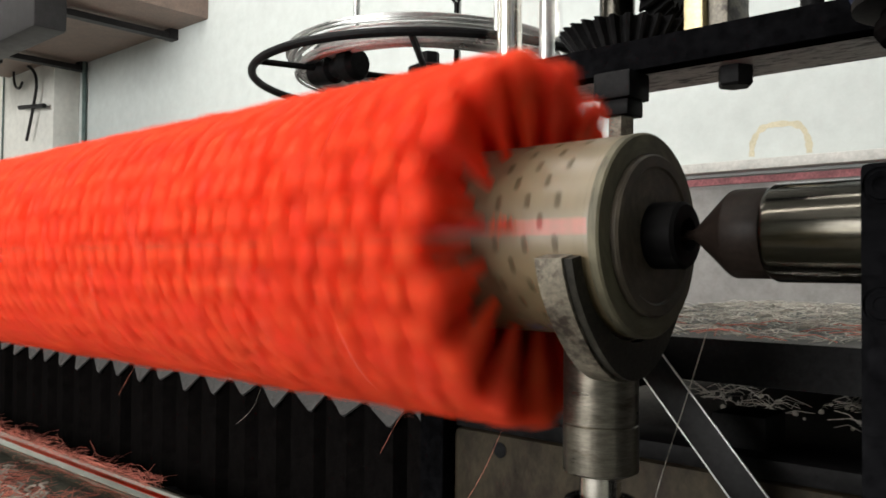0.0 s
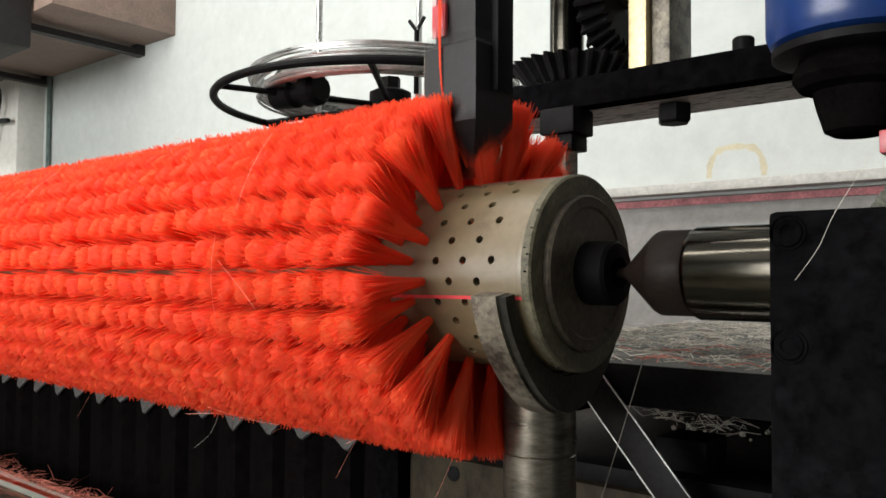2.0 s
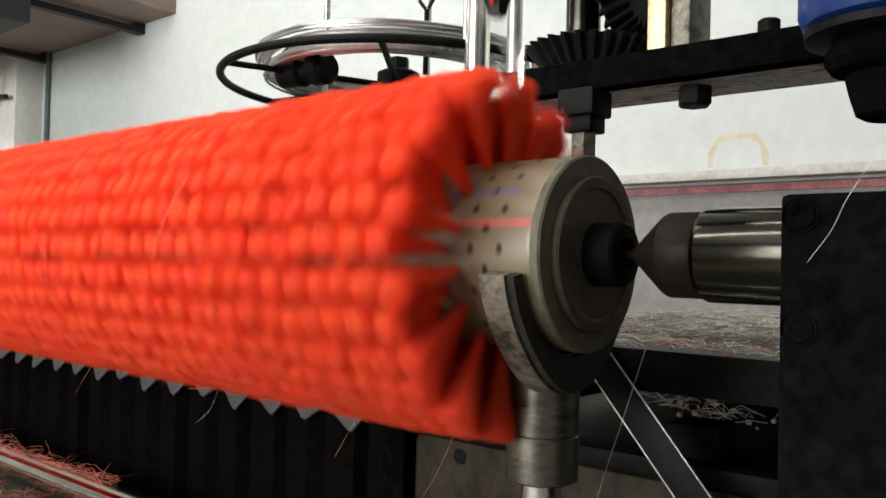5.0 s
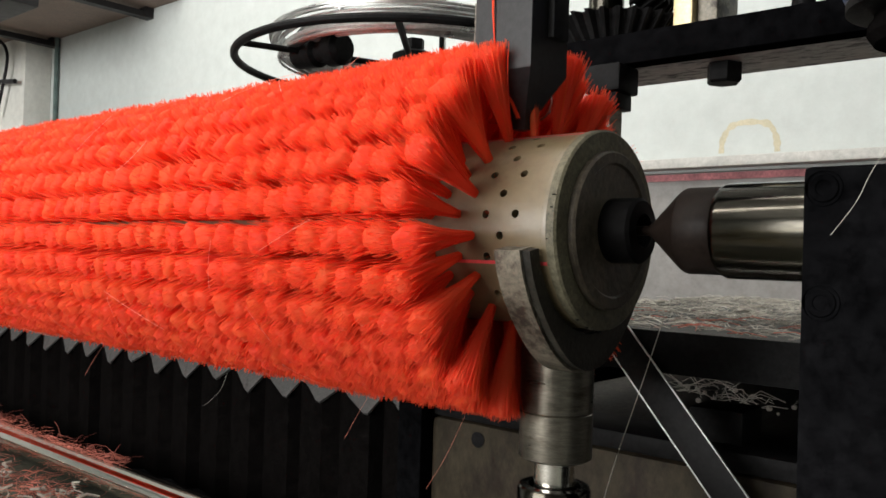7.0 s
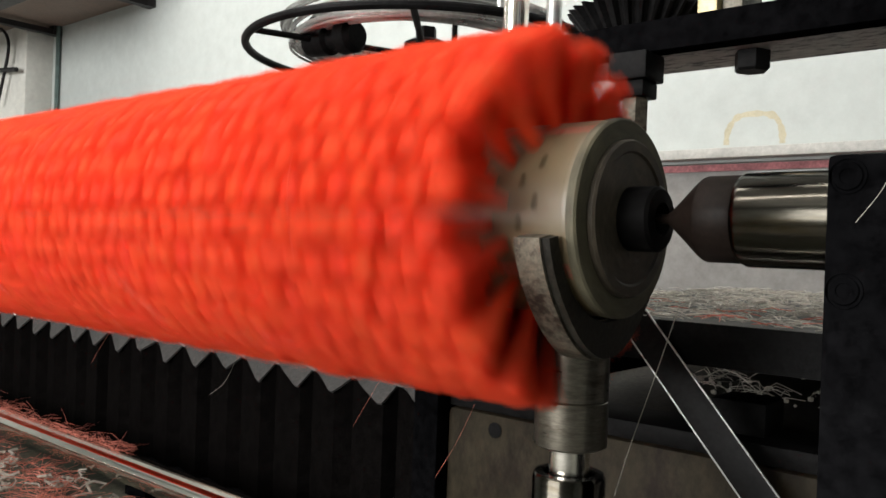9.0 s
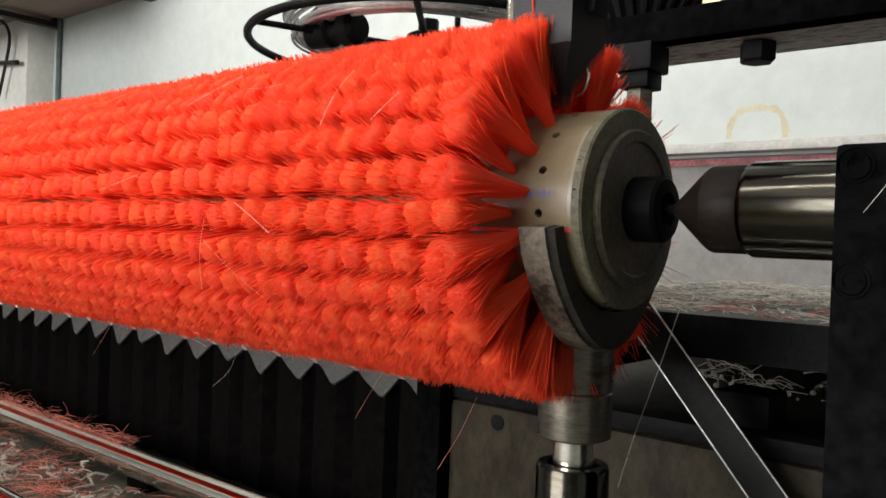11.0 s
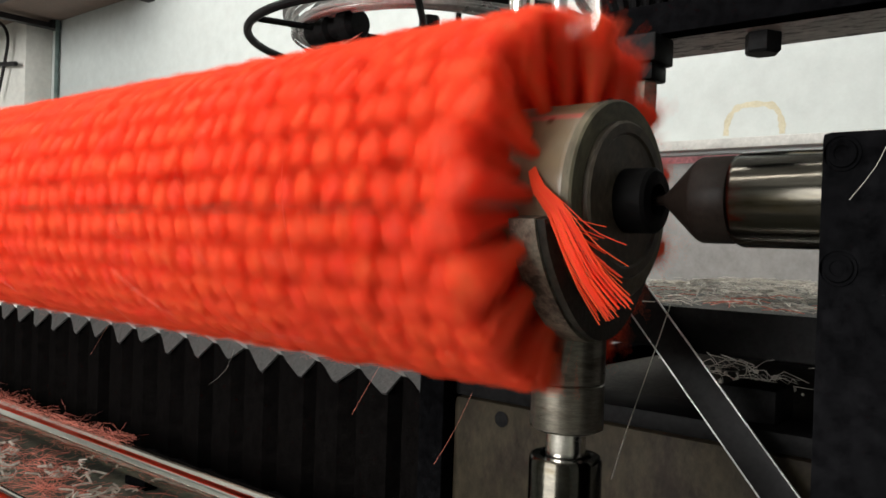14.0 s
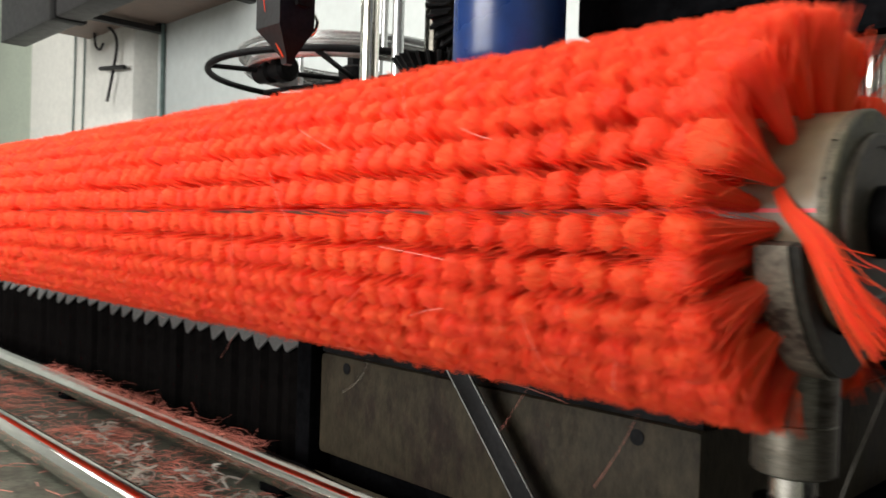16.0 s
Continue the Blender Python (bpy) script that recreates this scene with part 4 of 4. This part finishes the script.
def scraps():
    rng = random.Random(21)
    bm = bmesh.new()
    strands(bm, rng, 210, (-1.6, -0.30), (0.00, 0.115), 0.711, (0.02, 0.05), 0.0003, 0.15)
    for _ in range(20):
        x, y = rng.triangular(-1.5, -0.45, -0.8), rng.uniform(0.0, 0.10)
        strands(bm, rng, 30, (x - 0.03, x + 0.03), (y - 0.012, y + 0.012), 0.712, (0.02, 0.045), 0.00028, 0.35)
    strands(bm, rng, 190, (-1.4, -0.45), (-0.20, -0.04), 0.711, (0.02, 0.05), 0.0003, 0.15)
    tagged(part("bristle_scraps", bm, M_HAIR), "loose red bristle scraps scattered on the tray", "scraps", kind="stuff")
    bm = bmesh.new()
    strands(bm, rng, 260, (-1.5, -0.40), (0.00, 0.115), 0.7125, (0.01, 0.04), 0.0003, 0.2)
    strands(bm, rng, 500, (-1.3, -0.64), (0.114, 0.142), 0.7485, (0.008, 0.022), 0.00014, 0.2)
    strands(bm, rng, 120, (-1.3, -0.64), (0.114, 0.148), 0.7485, (0.015, 0.035), 0.00014, 0.6)
    tagged(part("bristle_fluff", bm, M_FLUFF), "dusty pink bristle fluff on the tray and rails", "fluff", kind="stuff")
    bm = bmesh.new()
    for cx, cy in ((-0.68, 0.085), (-0.80, 0.06), (-0.58, 0.05), (-0.95, 0.09), (-0.72, 0.03)):
        for _ in range(16):
            p = Vector((cx + rng.gauss(0, 0.014), cy + rng.gauss(0, 0.012), 0.714))
            pts = [p]
            for _ in range(4):
                pts.append(pts[-1] + Vector((rng.gauss(0, 0.006), rng.gauss(0, 0.006), rng.uniform(-0.001, 0.004))))
            add_wire(bm, pts, rng.uniform(0.0005, 0.0018), 4)
    for cx, cy in ((-0.86, 0.075), (-0.90, 0.04), (-0.60, 0.085), (-0.52, 0.03), (-1.05, 0.05)):
        for _ in range(5):
            p = Vector((cx + rng.gauss(0, 0.02), cy + rng.gauss(0, 0.015), 0.713))
            pts = [p]
            for _ in range(5):
                pts.append(pts[-1] + Vector((rng.gauss(0, 0.005), rng.gauss(0, 0.005), rng.uniform(-0.0015, 0.004))))
            add_wire(bm, pts, rng.uniform(0.0004, 0.0015), 4)
    tagged(part("nylon_shavings", bm, M_SCRAP), "pale curled nylon shavings on the tray", "shavings", kind="stuff")


scraps()


def loose_threads():
    """Single stray filaments that hang on the machine."""
    for i, (pts, mm, lab) in enumerate((
        ([(0.0205, 0.06, 0.959), (0.0085, 0.06, 0.921), (-0.004, 0.06, 0.883), (-0.012, 0.06, 0.855)], M_SCRAP, "single pale filament hanging beside the brace"),
        ([(0.1493, -0.045, 1.036), (0.1387, -0.046, 1.0184), (0.1334, -0.045, 1.0074), (0.1252, -0.042, 0.9969)], M_SCRAP, "single pale filament hanging over the tailstock"),
        ([(-0.700, 0.15, 0.890), (-0.735, 0.152, 0.861), (-0.763, 0.15, 0.830)], M_HAIR, "single pink filament caught on the bellows"),
        ([(-0.269, 0.15, 0.883), (-0.286, 0.148, 0.857), (-0.306, 0.15, 0.830)], M_HAIR, "single pink filament caught on the bellows"),
        ([(-0.177, 0.15, 0.868), (-0.194, 0.151, 0.836), (-0.213, 0.15, 0.806)], M_HAIR, "single pink filament hanging before the casting"),
        ([(-0.500, 0.168, 0.862), (-0.512, 0.166, 0.840), (-0.540, 0.167, 0.822)], M_SCRAP, "single pale filament caught on the bellows"),
    )):
        tagged(part("loose_filament", wire(curve_pts(pts, 5), (0.00024 if i == 0 else 0.00010), 5), mm), lab, "filament", group="loose filaments")


loose_threads()


def carriage_scraps():
    rng = random.Random(33)
    bm = bmesh.new()
    strands(bm, rng, 2200, (-0.23, 0.26), (0.17, 0.78), 0.9435, (0.008, 0.035), 0.00038, 0.16)
    for cx, cy in ((-0.09, 0.42), (-0.02, 0.50), (0.04, 0.40), (-0.14, 0.48), (0.09, 0.46)):
        strands(bm, rng, 26, (cx - 0.03, cx + 0.03), (cy - 0.03, cy + 0.03), 0.8590, (0.02, 0.05), 0.0005, 0.5)
        for _ in range(8):
            bmesh.ops.create_icosphere(bm, subdivisions=1, radius=rng.uniform(0.0012, 0.0032), matrix=Matrix.Translation((cx + rng.gauss(0, 0.02), cy + rng.gauss(0, 0.02), 0.860)))
    ob = part("pale_scrap", bm, M_SCRAP, carriage, "pale nylon scraps lying on the carriage plates")
    tagged(ob, kind="stuff")
    bm = bmesh.new()
    strands(bm, rng, 70, (-0.22, 0.26), (0.168, 0.35), 0.944, (0.012, 0.05), 0.00035, 0.12)
    ob = part("red_scrap", bm, M_FLUFF, carriage, "red bristle scraps on the carriage plate")
    tagged(ob, kind="stuff")


carriage_scraps()


# ---------------------------------------------------------------- what moves
def motions():
    # roller: a quick turn at each cycle, then a rest
    rows = [(0.0, pose(0, 0, AXIS, 12))]
    for k in range(0, 76):
        t = k * STEP
        before = turned(k - 1) if k > 0 else -24
        lead = 0.05 if k == 21 else 0.034
        if t - lead > rows[-1][0] + 0.03:
            rows.append((t - lead, pose(0, 0, AXIS, -before)))
        rows.append((t + 0.04, pose(0, 0, AXIS, -turned(k))))
    rows.append((16.0, pose(0, 0, AXIS, -turned(75))))
    walk(brush_roller, rows)

    # tufts slide into place under the tool
    for ob, k, at, before in set_tufts:
        t = k * STEP + 0.11
        rows = [(0.0, before)] if t - 0.06 > 0.04 else []
        if rows:
            rows.append((t - 0.07, before))
        else:
            rows = [(0.0, before)]
        walk(ob, rows + [(t, at), (16.0, at)])

    # the squeezed tuft stays caught on the cradle while the last tufts are set
    hidden = Matrix.Translation((-0.06, 0.03, 0))
    rows = [(0.0, pose(0, 0, 0, turned(71)) @ hidden), (71 * STEP + 0.04, pose(0, 0, 0, turned(71)) @ hidden), (71 * STEP + 0.14, pose(0, 0, 0, turned(71)))]
    for k in range(72, 76):
        rows += [(k * STEP - 0.034, pose(0, 0, 0, turned(k - 1))), (k * STEP + 0.04, pose(0, 0, 0, turned(k)))]
    walk(bent_tuft, rows + [(16.0, pose(0, 0, 0, turned(75)))])

    # carriage: one small step to the right per column, then a fast run back
    def shift(t):
        return COL * (min(int(t / (15 * STEP)), 4) - 1)
    run = [(14.60, 0.0), (14.75, -0.024), (15.0, -0.1005), (15.5, -0.248), (16.0, -0.381)]
    path = [(0.0, shift(0))]
    for c in range(1, 5):
        t = c * 15 * STEP
        path += [(t - 0.06, COL * (c - 2)), (t + 0.06, COL * (c - 1))]
    path += [(t, 3 * COL + d) for t, d in run]
    for ob in (carriage, drill, spool):
        walk(ob, [(t, pose(d, 0, 0)) for t, d in path])

    # pleats close up as the carriage runs back
    far = BELLOWS_END - PLEAT * 28
    for ob in pleats:
        x = ob.location.x
        q = (x - far) / (BELLOWS_END - far)
        q2 = q ** 2.2
        walk(ob, [(t, pose(x + d * (q if d > 0 else q2), 0, 0)) for t, d in path])

    # tool and parting wire: down while the roller rests, up while it turns
    low, high = AXIS + 0.0465, AXIS + 0.118
    t_rows, h_rows = [(0.0, pose(TOOL_X, TOOL_Y, high))], [(0.0, pose(-0.03, 0.014, AXIS + 0.115))]
    for k in range(0, 77):
        t = k * STEP
        if t > 14.6:
            break
        t_rows += [(t + 0.045, pose(TOOL_X, TOOL_Y, AXIS + 0.095)), (t + 0.100, pose(TOOL_X, TOOL_Y, low)), (t + 0.130, pose(TOOL_X, TOOL_Y, low)), (t + STEP - 0.008, pose(TOOL_X, TOOL_Y, high))]
        h_rows += [(t + 0.045, pose(0, -0.03, AXIS + 0.0505)), (t + 0.090, pose(-0.03, 0.014, AXIS + 0.0560)), (t + 0.140, pose(-0.03, 0.014, AXIS + 0.0560)), (t + STEP - 0.008, pose(-0.03, 0.014, AXIS + 0.115))]
    t_rows.append((16.0, pose(TOOL_X, TOOL_Y, AXIS + 0.112)))
    h_rows.append((16.0, pose(-0.03, 0.014, AXIS + 0.14)))
    walk(tool, t_rows)
    walk(hook, h_rows)


motions()
